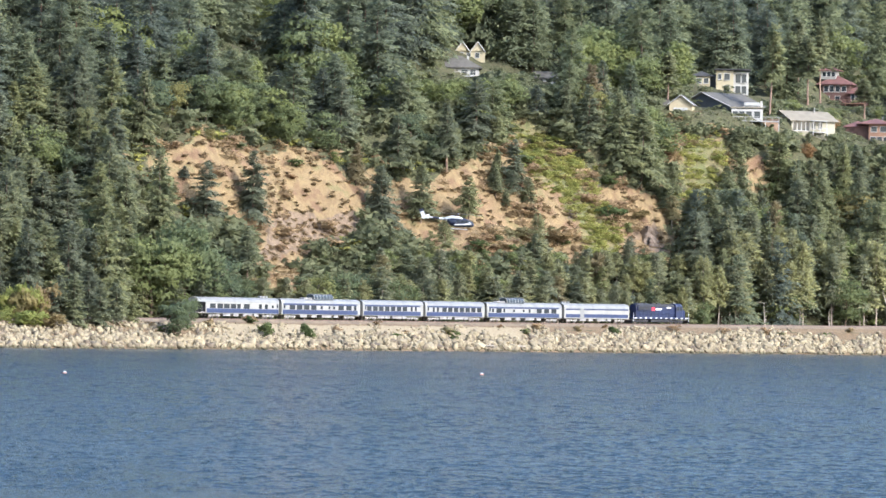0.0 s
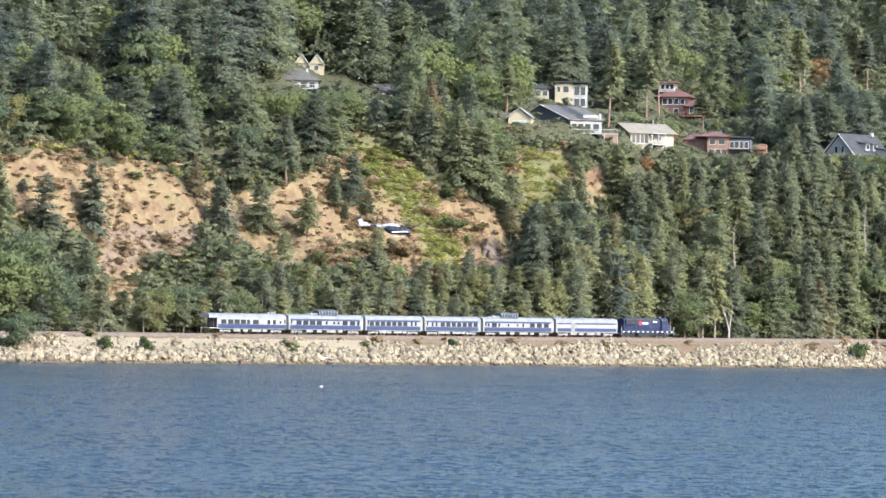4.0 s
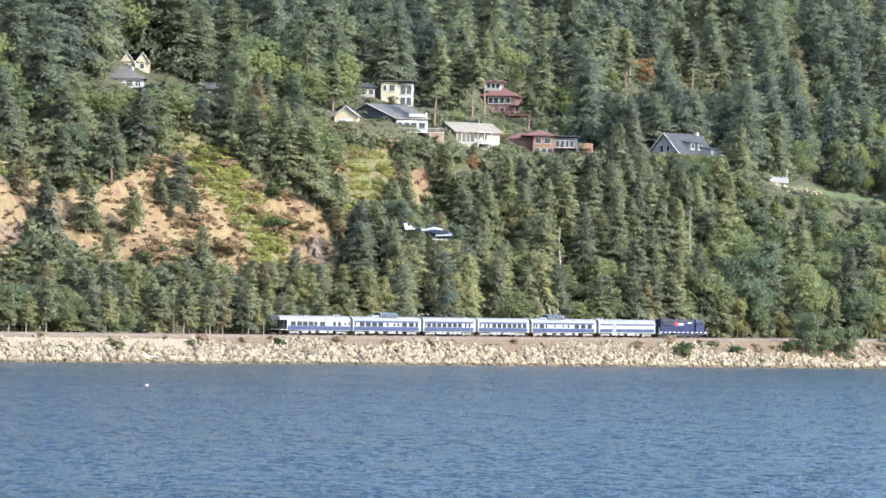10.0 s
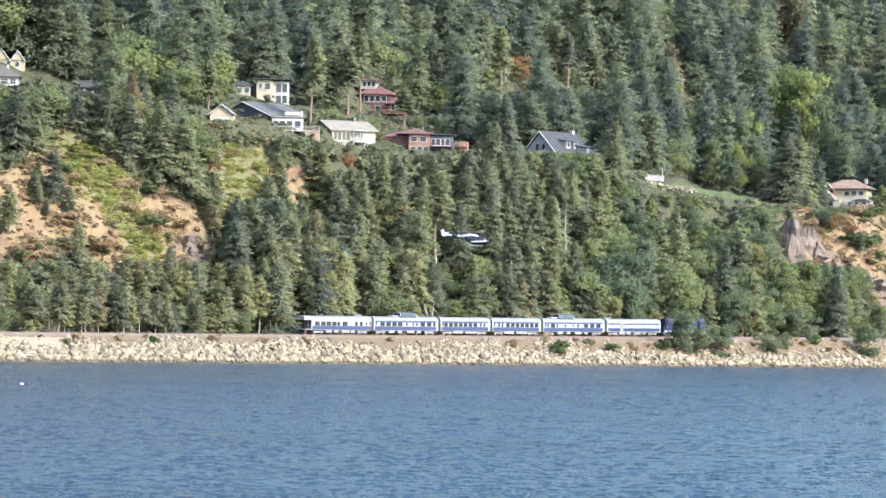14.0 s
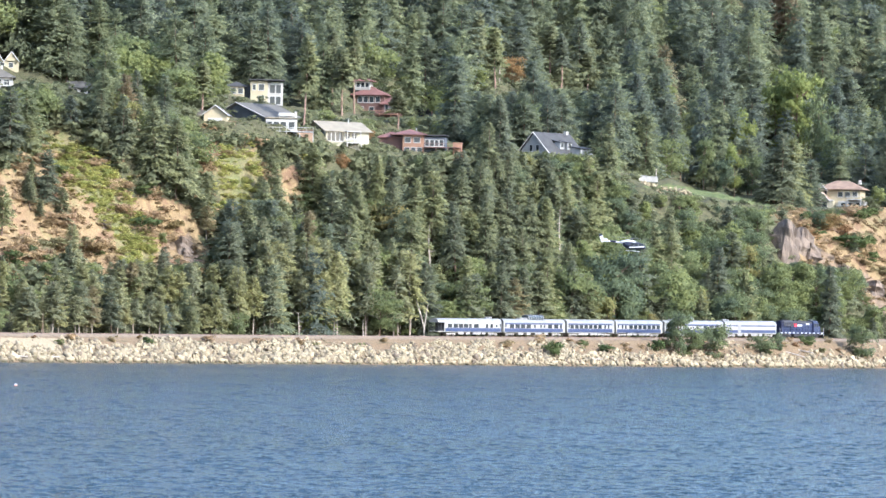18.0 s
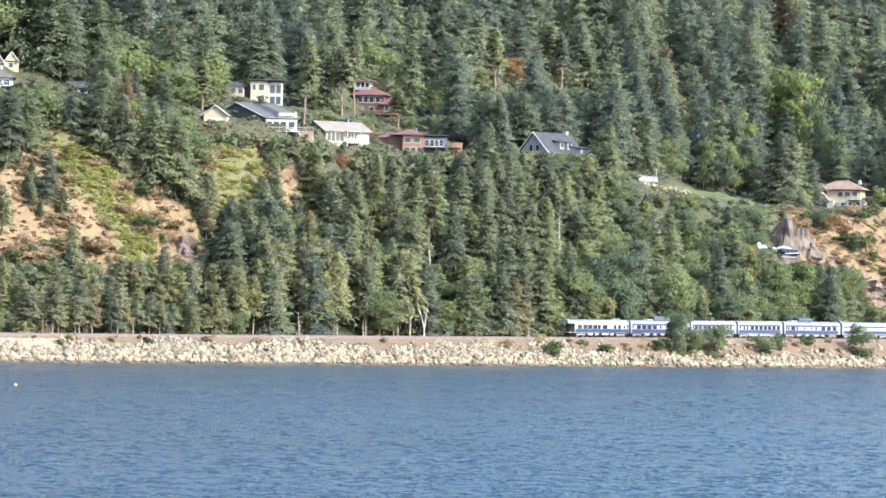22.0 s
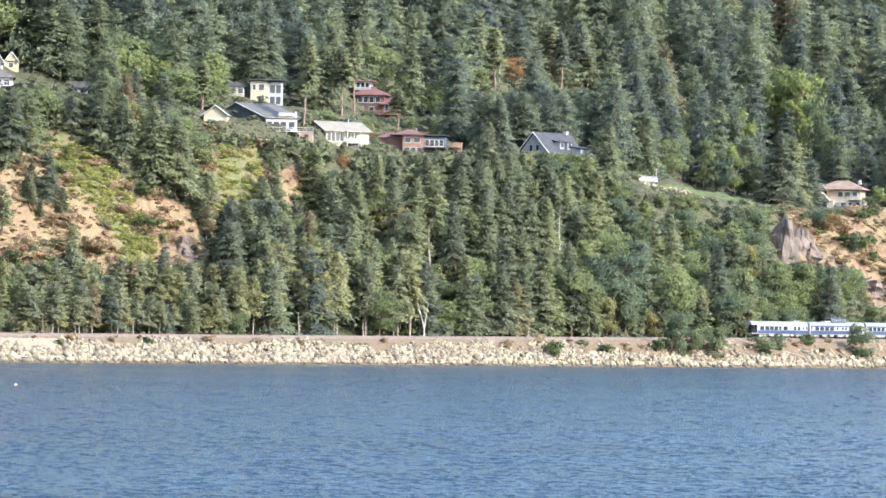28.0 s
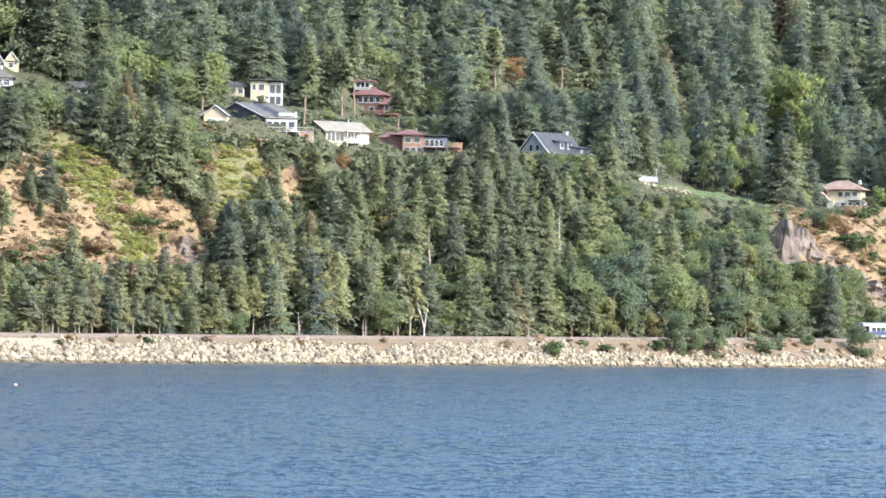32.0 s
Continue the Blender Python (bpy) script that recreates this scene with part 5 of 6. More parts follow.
def gable(h, x0, x1, y0, y1, eave, ridge, m, wall, across=False, over=0.5, fascia=True):
    """A pitched roof of two slabs with the gable triangles under it; across: the ridge runs front to back."""
    bm = bmesh.new()
    if across:
        cx = (x0 + x1) / 2
        tri = [(x0, eave), (x1, eave), (cx, ridge)]
        vs = [[bm.verts.new((x, y, z)) for x, z in tri] for y in (y0, y1)]
    else:
        cy = (y0 + y1) / 2
        tri = [(y0, eave), (y1, eave), (cy, ridge)]
        vs = [[bm.verts.new((x, y, z)) for y, z in tri] for x in (x0, x1)]
    bm.faces.new(vs[0])
    bm.faces.new(vs[1][::-1])
    for k in range(3):
        bm.faces.new((vs[0][k], vs[0][(k + 1) % 3], vs[1][(k + 1) % 3], vs[1][k]))
    part("gable_wall", bm, wall, h)
    run = ((x1 - x0) if across else (y1 - y0)) / 2
    tilt, slope = math.atan2(ridge - eave, run), math.hypot(run, ridge - eave) + over
    span = ((y1 - y0) if across else (x1 - x0)) + 2 * over
    for s in (-1, 1):
        bm = bmesh.new()
        if across:
            mid = Vector((cx + s * (run + over * math.cos(tilt)) / 2, (y0 + y1) / 2, ridge - (slope / 2) * math.sin(tilt) + 0.1))
            box(slope, span, 0.2, *mid, 0.02, bm, Matrix.Rotation(s * tilt, 4, "Y"))
        else:
            mid = Vector(((x0 + x1) / 2, cy + s * (run + over * math.cos(tilt)) / 2, ridge - (slope / 2) * math.sin(tilt) + 0.1))
            box(span, slope, 0.2, *mid, 0.02, bm, Matrix.Rotation(-s * tilt, 4, "X"))
        part("roof_slope", bm, m, h)
        if fascia and across:
            a = (cx, y0 - over - 0.03, ridge + 0.06)
            bpt = (cx + s * (run + over), y0 - over - 0.03, ridge + 0.06 - (run + over) * math.tan(tilt))
            part("bargeboard", tube(0.13, 0.13, a, bpt, 4), TRIM, h)


def long_roof(h, left, peak, right, y0, y1, m, wall, floor=-4.0, over=0.7):
    """A house body under an uneven gable: (x, z) of the two eaves and the ridge, drawn from front y0 to back y1."""
    for name, mat, pts, a, b in (("wall", wall, [(left[0], floor), left, peak, right, (right[0], floor)], y0, y1),
                                 ("roof", m, [(left[0] - over, left[1] - 0.25), (peak[0], peak[1] + 0.1), (right[0] + over, right[1] - 0.25), (right[0] + over, right[1] + 0.05), (peak[0], peak[1] + 0.42), (left[0] - over, left[1] + 0.05)], y0 - over, y1 + over)):
        bm = bmesh.new()
        rows = [[bm.verts.new((x, y, z)) for x, z in pts] for y in (a, b)]
        bm.faces.new(rows[0])
        bm.faces.new(rows[1][::-1])
        for k in range(len(pts)):
            j = (k + 1) % len(pts)
            bm.faces.new((rows[0][k], rows[0][j], rows[1][j], rows[1][k]))
        part(name, bm, mat, h)
    for e in (left, right):
        s = 1 if e[0] > peak[0] else -1
        part("bargeboard", tube(0.15, 0.15, (peak[0], y0 - over - 0.05, peak[1] + 0.3), (e[0] + s * over, y0 - over - 0.05, e[1]), 4), TRIM, h)


def hip(h, x0, x1, y0, y1, eave, ridge, m, over=0.6, name="roof"):
    x0, x1, y0, y1 = x0 - over, x1 + over, y0 - over, y1 + over
    k = min(x1 - x0, y1 - y0) / 2
    bm = bmesh.new()
    low = [bm.verts.new(p) for p in ((x0, y0, eave - 0.2), (x1, y0, eave - 0.2), (x1, y1, eave - 0.2), (x0, y1, eave - 0.2))]
    up = [bm.verts.new(p) for p in ((x0, y0, eave), (x1, y0, eave), (x1, y1, eave), (x0, y1, eave))]
    cy = (y0 + y1) / 2
    a, b = bm.verts.new((x0 + k, cy, ridge)), bm.verts.new((x1 - k, cy, ridge))
    for i in range(4):
        bm.faces.new((low[i], low[(i + 1) % 4], up[(i + 1) % 4], up[i]))
    bm.faces.new(low[::-1])
    for f in ((up[0], up[1], b, a), (up[2], up[3], a, b), (up[1], up[2], b), (up[3], up[0], a)):
        bm.faces.new(f)
    return part(name, bm, m, h)


def pane(h, x, y, z, w, t, name="window"):
    """A framed window in the front wall, with its glass and sill."""
    bm = box(w + 0.2, 0.12, 0.12, x, y - 0.04, z + t / 2 + 0.05)
    box(w + 0.2, 0.12, 0.12, x, y - 0.04, z - t / 2 - 0.05, 0, bm)
    for s in (-1, 1):
        box(0.11, 0.12, t, x + s * (w / 2 + 0.045), y - 0.04, z, 0, bm)
    f = part(name, bm, TRIM, h)
    part("glass", box(w, 0.05, t, x, y - 0.02, z), GLASS, f)
    part("sill", box(w + 0.35, 0.2, 0.07, x, y - 0.1, z - t / 2 - 0.14), TRIM, f)


def deck(h, x0, x1, y0, y1, z, m, drop=2.2, rail=True):
    d = part("deck", box(x1 - x0, y1 - y0, 0.2, (x0 + x1) / 2, (y0 + y1) / 2, z, 0.02), m, h)
    n = max(2, int((x1 - x0) / 1.6) + 1)
    for i in range(n):
        x = x0 + 0.1 + (x1 - x0 - 0.2) * i / (n - 1)
        if i % 2 == 0:
            part("deck_post", box(0.16, 0.16, drop, x, y0 + 0.1, z - drop / 2), m, d)
        if rail:
            part("baluster", box(0.08, 0.08, 1.0, x, y0 + 0.06, z + 0.55), m, d)
    if rail:
        part("handrail", box(x1 - x0, 0.1, 0.1, (x0 + x1) / 2, y0 + 0.06, z + 1.05), m, d)


def build_houses():
    # white house with a slate hip roof, and its wing
    h = home("white house with a grey hip roof among firs", -113.2, 1274.1, 67.4, 5)
    block(h, -5.4, 4.6, 0, 9, -4, 2.5, OFFWHITE)
    hip(h, -5.6, 4.6, 0, 9, 2.5, 5.6, ROOF_GREY, 0.8)
    deck(h, -1.6, 4.8, -1.8, -0.1, 0.2, TRIM, 2.2)
    for x, w in ((-3.2, 1.2), (-1.2, 1.2), (1.0, 1.6), (3.1, 1.3)):
        pane(h, x, 0, 1.2, w, 1.3)
    block(h, -16.0, -9.2, 2, 8, -4, 1.7, SLATE)
    gable(h, -16.0, -9.2, 2, 8, 1.7, 3.4, ROOF_GREY, SLATE)
    block(h, -9.4, -4.3, 3, 8, -4, 1.9, OFFWHITE)
    block(h, 1.5, 2.1, 3.4, 4.0, 3.6, 5.5, OFFWHITE, "chimney")
    # cream house with twin gables
    h = home("dark house with yellow-trimmed twin gables", -112.6, 1294.0, 73.2, 5)
    block(h, -3.8, 3.8, 0, 7, -3, 1.8, YELLOW)
    for x in (-2.0, 1.9):
        gable(h, x - 1.7, x + 1.7, -0.4, 7, 1.8, 4.1, ROOF_DARK, YELLOW, True, 0.3)
    for x in (-2.2, -0.4, 1.8):
        pane(h, x, 0, 0.7, 1.0, 1.2)
    # little red cabin high in the woods
    h = home("small orange-red cabin high among firs", -163.4, 1239.0, 71.4, 7.5, "cabin")
    block(h, -2.0, 2.2, 0, 5, -4, 1.5, BRICKY)
    gable(h, -2.0, 2.2, 0, 5, 1.5, 2.7, ROOF_RED, BRICKY)
    pane(h, 0.3, 0, 0.5, 1.0, 0.8)
    # cream garage with a front gable
    h = home("cream gabled garage with a grey roof", -58.3, 1285.3, 58.8, -4, "garage")
    block(h, -2.8, 3.1, 0, 8, -4, 3.1, CREAM)
    gable(h, -2.8, 3.1, 0, 8, 3.1, 5.3, ROOF_GREY, CREAM, True, 0.6)
    block(h, -5.2, -2.8, 3, 8, -4, 2.6, SLATE)
    hip(h, -5.2, -2.8, 3, 8, 2.6, 5.0, ROOF_GREY, 0.3)
    part("garage_door", box(3.6, 0.1, 2.2, 0.1, -0.03, 1.1, 0.03), TRIM, h)
    deck(h, 3.2, 5.4, 0.4, 3.4, 0.3, CEDAR, 3.0)
    # broad dark house with a big low gable and glazed front
    h = home("wide dark-sided house with a low gable roof and white decks", -53.3, 1302.3, 58.3, -38)
    long_roof(h, (-3.2, 5.6), (0, 7.1), (9.0, 3.6), 0, 15, ROOF_GREY, SLATE)
    part("awning", box(6.0, 1.6, 0.16, 3.0, -0.8, 2.3, 0.03), ROOF_GREY, h)
    for x in (-1.2, 1.6, 4.4):
        pane(h, x, 0, 1.2, 1.3, 1.2)
    # its glazed wing with white fascia and decks
    h = home("low white glazed wing with sun decks beside the dark house", -44.6, 1291.5, 57.95, 2, "house")
    block(h, -1.0, 7.0, 1.2, 9, -4, 3.3, OFFWHITE)
    part("flat_roof", box(8.4, 8.6, 0.3, 3.0, 5.2, 3.6, 0.05), ROOF_PALE, h)
    part("fascia", box(4.0, 0.2, 0.55, 4.2, 0.85, 4.4, 0.03), TRIM, h)
    part("upper_room", box(3.8, 4.0, 1.5, 4.2, 3.2, 4.2, 0.04), OFFWHITE, h)
    for x, w in ((0.0, 1.2), (1.7, 1.3), (3.5, 1.4), (5.6, 1.5)):
        pane(h, x, 1.2, 1.8, w, 1.7)
    deck(h, -2.6, 11.2, -1.8, 1.1, 0.1, TRIM, 2.6)
    block(h, 7.0, 11.0, 2.5, 8, -3, 0.6, CEDAR)
    part("flat_roof", box(4.6, 6.2, 0.25, 9.0, 5.2, 0.7, 0.04), ROOF_BROWN, h)
    part("chimney", box(0.6, 0.6, 1.6, 6.6, 4.0, 4.6, 0.04), OFFWHITE, h)
    # yellow two-storey house behind
    h = home("tall yellow house with a dark flat roof and big windows", -47.1, 1340.2, 66.5, 2)
    block(h, -4.4, 0.2, 0, 8, -4, 6.6, YELLOW)
    block(h, 0.2, 4.2, 0.8, 8, -4, 6.2, OFFWHITE)
    part("flat_roof", box(9.6, 9.4, 0.3, -0.1, 3.8, 6.9, 0.05), ROOF_DARK, h)
    for x, z, w, t in ((-1.5, 5.0, 1.4, 1.6), (-1.5, 1.9, 1.4, 1.6), (-3.4, 5.0, 0.8, 1.4), (1.4, 4.6, 1.3, 2.2), (3.0, 4.6, 1.2, 2.2), (1.4, 1.6, 1.3, 2.0), (3.0, 1.6, 1.2, 2.0)):
        pane(h, x, 0 if x < 0.2 else 0.8, z, w, t)
    block(h, -10.6, -6.0, 1, 8, -3, 5.2, YELLOW)
    block(h, -6.0, -4.4, 3, 8, -3, 5.6, SLATE)
    hip(h, -10.6, -5.6, 1, 8, 5.2, 6.6, ROOF_DARK, 0.5)
    for x, z in ((-8.8, 3.9), (-7.0, 3.9), (-6.9, 1.4)):
        pane(h, x, 1, z, 1.2, 1.3)
    # cottage and shed half hidden under firs
    h = home("low grey-roofed cottage half hidden under firs", -92.2, 1290.5, 66.4, 8, "cottage")
    block(h, -3.0, 3.0, 0, 6, -3, 1.9, OFFWHITE)
    gable(h, -3.0, 3.0, 0, 6, 1.9, 3.5, ROOF_GREY, OFFWHITE, False, 0.7)
    for x in (-1.9, 0.0, 1.8):
        pane(h, x, 0, 0.9, 1.0, 1.1)
    h = home("pale blue-grey shed under tall firs", -102.0, 1299.0, 69.6, 6, "shed")
    block(h, -1.8, 1.8, 0, 5, -3, 2.2, PALE_BLUE)
    gable(h, -1.8, 1.8, 0, 5, 2.2, 3.5, ROOF_GREY, PALE_BLUE, True, 0.4)
    part("shed_door", box(1.6, 0.08, 1.9, 0, -0.04, 0.9, 0.02), TRIM, h)
    # dark carport beside the red house
    h = home("dark flat-roofed carport beside the red house", -7.4, 1443.0, 67.2, 0, "carport")
    part("flat_roof", box(8.0, 5.5, 0.35, 0, 2.7, 3.4, 0.04), ROOF_DARK, h)
    for x in (-3.6, -1.2, 1.2, 3.6):
        part("post", box(0.2, 0.2, 5.4, x, 0.2, 0.6), CEDAR, h)
    block(h, -3.8, 3.8, 4.8, 5.2, -2, 3.2, SLATE, "back_wall")
    # red many-tiered house
    h = home("red stained house in stepped tiers with white windows", -21.3, 1437.8, 67.6, -10)
    block(h, -4.0, 4.0, 0, 9, -4, 6.8, REDWOOD)
    hip(h, -5.0, 4.0, 0, 9, 6.8, 9.4, ROOF_RED, 0.7)
    block(h, -5.0, -0.6, 2, 7, 8.2, 10.8, OFFWHITE, "clerestory")
    hip(h, -5.6, 0.2, 1.6, 7.4, 10.8, 11.9, ROOF_RED, 0.4)
    block(h, 3.6, 8.0, -0.6, 7, -4, 4.2, REDWOOD)
    hip(h, 3.4, 8.0, -0.6, 7, 4.2, 6.4, ROOF_RED, 0.6)
    block(h, -8.2, -4.0, 2, 9, -4, 5.0, REDWOOD)
    hip(h, -8.2, -4.0, 2, 9, 5.0, 7.4, ROOF_RED, 0.5)
    for x, y, z, w, t in ((-2.9, 0, 5.4, 1.2, 1.6), (-1.3, 0, 5.4, 1.2, 1.6), (0.4, 0, 5.4, 1.2, 1.6), (2.2, 0, 5.4, 1.2, 1.4), (-2.6, 0, 2.4, 1.3, 1.8), (0.4, 0, 2.4, 1.3, 1.8), (4.9, -0.6, 3.0, 1.0, 1.8), (6.4, -0.6, 3.0, 1.0, 1.8), (-3.9, 2, 9.6, 0.9, 1.2), (-2.6, 2, 9.6, 0.9, 1.2), (-1.3, 2, 9.6, 0.9, 1.2)):
        pane(h, x, y, z, w, t)
    deck(h, -3.6, 8.2, -2.4, -0.2, 1.2, BRICKY, 3.2)
    # low white house with a pale roof, its glazed gable end towards the bay
    h = home("low white house with a pale low-pitched roof and glazed gable end", -30.6, 1304.5, 55.6, 33)
    block(h, 0.0, 13.2, 0, 10.4, -3, 3.5, IVORY)
    gable(h, 0.0, 13.2, 0, 10.4, 3.5, 5.9, ROOF_PALE, IVORY, False, 0.8)
    for x in (1.0, 2.3, 3.6, 4.9):
        pane(h, x, 0, 2.0, 1.05, 2.3)
    part("porch_roof", box(4.4, 1.8, 0.18, 7.6, -0.9, 3.35, 0.03), TRIM, h, "white porch roof")
    for x in (5.6, 7.6, 9.6):
        part("porch_post", box(0.16, 0.16, 3.2, x, -1.6, 1.7), TRIM, h)
    for x in (6.6, 8.6):
        pane(h, x, 0, 2.1, 1.2, 1.4)
    deck(h, 5.4, 9.9, -1.8, -0.1, 0.5, TRIM, 1.0)
    part("end_glazing", box(0.08, 7.0, 2.0, -0.04, 4.6, 2.0, 0.02), GLASS, h, "glazed end wall")
    for y in (1.1, 2.85, 4.6, 6.35, 8.1):
        part("mullion", box(0.14, 0.16, 2.3, -0.06, y, 2.0), TRIM, h)
    part("stove_pipe", tube(0.16, 0.16, (9.4, 4.2, 5.0), (9.4, 4.2, 6.9), 8), TRIM, h)
    # russet house with a red roof
    h = home("russet two-storey house with a red roof and dark wing", -11.1, 1332.8, 54.1, -4)
    block(h, 0.0, 5.6, 0, 8, -4, 5.4, BRICKY)
    hip(h, -2.5, 5.8, -0.2, 8, 5.4, 6.8, ROOF_RED, 0.7)
    block(h, -6.4, 0.0, 1.5, 8, -3, 4.6, REDWOOD)
    hip(h, -6.4, 0.0, 1.5, 8, 4.6, 6.2, ROOF_RED, 0.5)
    block(h, 5.6, 11.2, 1.0, 8, -4, 4.8, SLATE)
    part("flat_roof", box(6.6, 8.2, 0.3, 8.4, 4.4, 5.2, 0.04), ROOF_DARK, h)
    block(h, 13.2, 15.6, 0.4, 3.0, -4, 3.4, BRICKY, "deck_screen")
    for x, y, z, w, t in ((1.4, 0, 3.9, 1.5, 1.3), (3.8, 0, 3.9, 1.6, 1.3), (1.2, 0, 1.2, 1.3, 1.4), (2.9, 0, 1.2, 1.2, 1.4), (4.5, 0, 1.2, 1.2, 1.4), (6.4, 1, 3.2, 1.0, 1.6), (7.7, 1, 3.2, 1.0, 1.6), (8.9, 1, 3.2, 0.8, 1.6), (10.2, 1, 3.2, 1.0, 1.6)):
        pane(h, x, y, z, w, t)
    deck(h, 5.6, 15.4, -1.0, 0.9, 2.0, REDWOOD, 3.5)
    part("roof_vent", tube(0.12, 0.12, (3.4, 3, 6.0), (3.4, 3, 7.2), 8), SILVER, h)
    # grey gabled house
    h = home("grey shingled house with a steep gable and dormers", 24.6, 1404.0, 54.6, -38)
    long_roof(h, (-5.4, 2.6), (0, 8.4), (5.4, 2.6), 0, 16, ROOF_DARK, GREY, -4, 0.5)
    for x in (-0.9, 1.3):
        pane(h, x, 0, 4.3, 0.9, 1.7)
    for x in (-2.6, 0.2, 2.8):
        pane(h, x, 0, 1.2, 1.2, 1.5)
    for y in (6.6, 10.0):
        d = part("dormer", box(2.6, 2.0, 2.0, 3.6, y, 5.1, 0.05), GREY, h)
        part("dormer_roof", box(3.4, 2.5, 0.2, 3.4, y, 6.4, 0.04, None, Matrix.Rotation(0.2, 4, "Y")), ROOF_DARK, h)
        part("dormer_window", box(0.06, 1.2, 1.2, 4.94, y, 5.3, 0.02), GLASS, d)
    for y in (2.4, 5.6, 9.0, 12.4):
        part("side_window", box(0.06, 1.4, 1.4, 5.44, y, 1.3, 0.02), GLASS, h)
    block(h, 4.6, 8.4, 10.4, 16.5, -3, 4.6, OFFWHITE, "side_wing")
    part("wing_roof", box(4.6, 6.8, 0.22, 6.5, 13.4, 4.8, 0.04, None, Matrix.Rotation(0.16, 4, "Y")), ROOF_DARK, h)
    part("chimney", box(1.0, 1.0, 1.0, 0.4, 14.2, 8.9, 0.05), OFFWHITE, h)
    # cream house over the eastern cliff
    h = home("cream two-storey house with a brown hip roof on the cliff edge", 116.9, 1514.5, 46.0, -16)
    block(h, -5.4, 6.6, 3, 11, -4, 5.8, CREAM)
    hip(h, -6.0, 6.8, 2.6, 11.4, 6.2, 8.8, ROOF_BROWN, 0.9)
    block(h, -9.4, -1.0, -0.6, 7, -4, 2.9, IVORY)
    gable(h, -7.2, -2.2, -0.6, 7, 2.9, 5.2, ROOF_BROWN, OFFWHITE, True, 0.7)
    gable(h, -6.6, -3.4, 2.2, 6, 5.9, 7.6, ROOF_BROWN, TRIM, True, 0.4)
    part("fascia", box(9.0, 0.2, 0.4, -5.2, -0.75, 2.75, 0.03), TRIM, h, "white fascia board")
    part("chimney", box(0.8, 0.8, 1.4, 5.6, 7.5, 8.4, 0.05), OFFWHITE, h)
    deck(h, 3.4, 9.6, -0.9, 2.9, 3.0, TRIM, 3.2)
    block(h, 0.4, 8.0, 0.5, 7, -4, 2.6, OFFWHITE)
    for x, y, z, w, t in ((-4.2, 3, 5.0, 1.3, 1.2), (0.6, 3, 4.6, 1.4, 1.4), (2.8, 3, 4.6, 1.4, 1.4), (5.0, 3, 4.6, 1.4, 1.4), (-3.4, -0.6, 1.3, 1.4, 1.6), (-6.4, -0.6, 1.3, 1.2, 1.4), (2.0, 0.5, 1.2, 1.2, 1.6), (4.2, 0.5, 1.2, 1.2, 1.6), (6.4, 0.5, 1.2, 1.2, 1.6)):
        pane(h, x, y, z, w, t)
    deck(h, 0.2, 9.0, -1.4, 0.4, 0.2, TRIM, 2.4)


build_houses()


# ---- garden walls, poles, snags, single trees ----
def build_garden():
    w = thing("garden_wall", "low white concrete retaining wall on the lawn", "wall", "", pose(56.1, 1436.0, 51.6, 0, 0, -9))
    for k in range(5):
        part("panel", box(1.66, 0.4, 1.5, -3.4 + 1.7 * k, 0, 0.55 - 0.12 * k, 0.04), CONCRETE, w)
    part("wall_cap", box(8.6, 0.55, 0.14, 0, 0, 1.12, 0.03, None, Matrix.Rotation(0.07, 4, "Y")), TRIM, w)
    p = thing("flagpole", "tall white pole beside the lawn wall", "pole", "", pose(60.0, 1439.5, 50.2))
    part("shaft", tube(0.16, 0.12, (0, 0, -1), (0, 0, 4.6), 8), PALE_WOOD, p)
    t = thing("stone_terrace", "rough pale stone terrace below the lawn", "stone wall", "", pose(61.8, 1424.0, 47.4, 0, 8, -6))
    rng = random.Random(3)
    shape = rock_shape(rng)
    for i in range(170):
        o = new("stone", shape)
        o.parent = t
        x = rng.uniform(-7.2, 7.2)
        o.matrix_basis = pose(x, rng.uniform(-0.6, 0.8), rng.uniform(-0.6, 2.0) - 0.05 * x, rng.uniform(0, 360), rng.uniform(0, 360), 0) @ Matrix.Scale(rng.uniform(0.6, 1.3), 4)


build_garden()

# bearing, distance beyond the track, height
SNAGS = [(0.0227, 41, 17.5), (-0.0026, 42, 12.4), (0.0363, 10, 5.5), (0.0596, 20, 9.6), (0.0171, 10, 4.1), (0.0023, 11, 3.9), (-0.0281, 12, 6.8), (-0.0154, 11, 5.0), (-0.0783, 11, 6.0), (0.0106, 230, 8.4)]
# tall firs whose bare stems show: bearing, distance, height of the stem below the crown
STEMS = [(-0.0479, 109, 6.3), (-0.0277, 86, 11.4), (-0.0223, 153, 10.1), (-0.0203, 143, 8.6), (-0.0180, 149, 10.7), (-0.0092, 134, 5.0), (0.0062, 226, 10.7), (0.0097, 223, 9.1), (0.0204, 257, 7.7), (0.0228, 252, 7.6), (0.0279, 258, 5.3)]
# broad bright crowns on the upper hill and round the lawn: bearing, distance, height, width
CROWNS = [(0.0693, 215, 34.5, 19.4), (0.0649, 225, 26.0, 12.0), (0.0742, 200, 30.3, 11.0), (0.0581, 190, 25.5, 12.0), (0.0510, 165, 15.9, 7.5), (0.0571, 150, 16.7, 6.0), (0.0549, 150, 13.8, 8.3), (0.0605, 150, 12.5, 7.5),
          (0.0437, 150, 16.7, 9.8), (0.0465, 175, 15.8, 8.4), (0.0343, 150, 12.0, 8.9), (0.0771, 165, 22.4, 10.3), (0.0827, 160, 18.8, 10.3)]
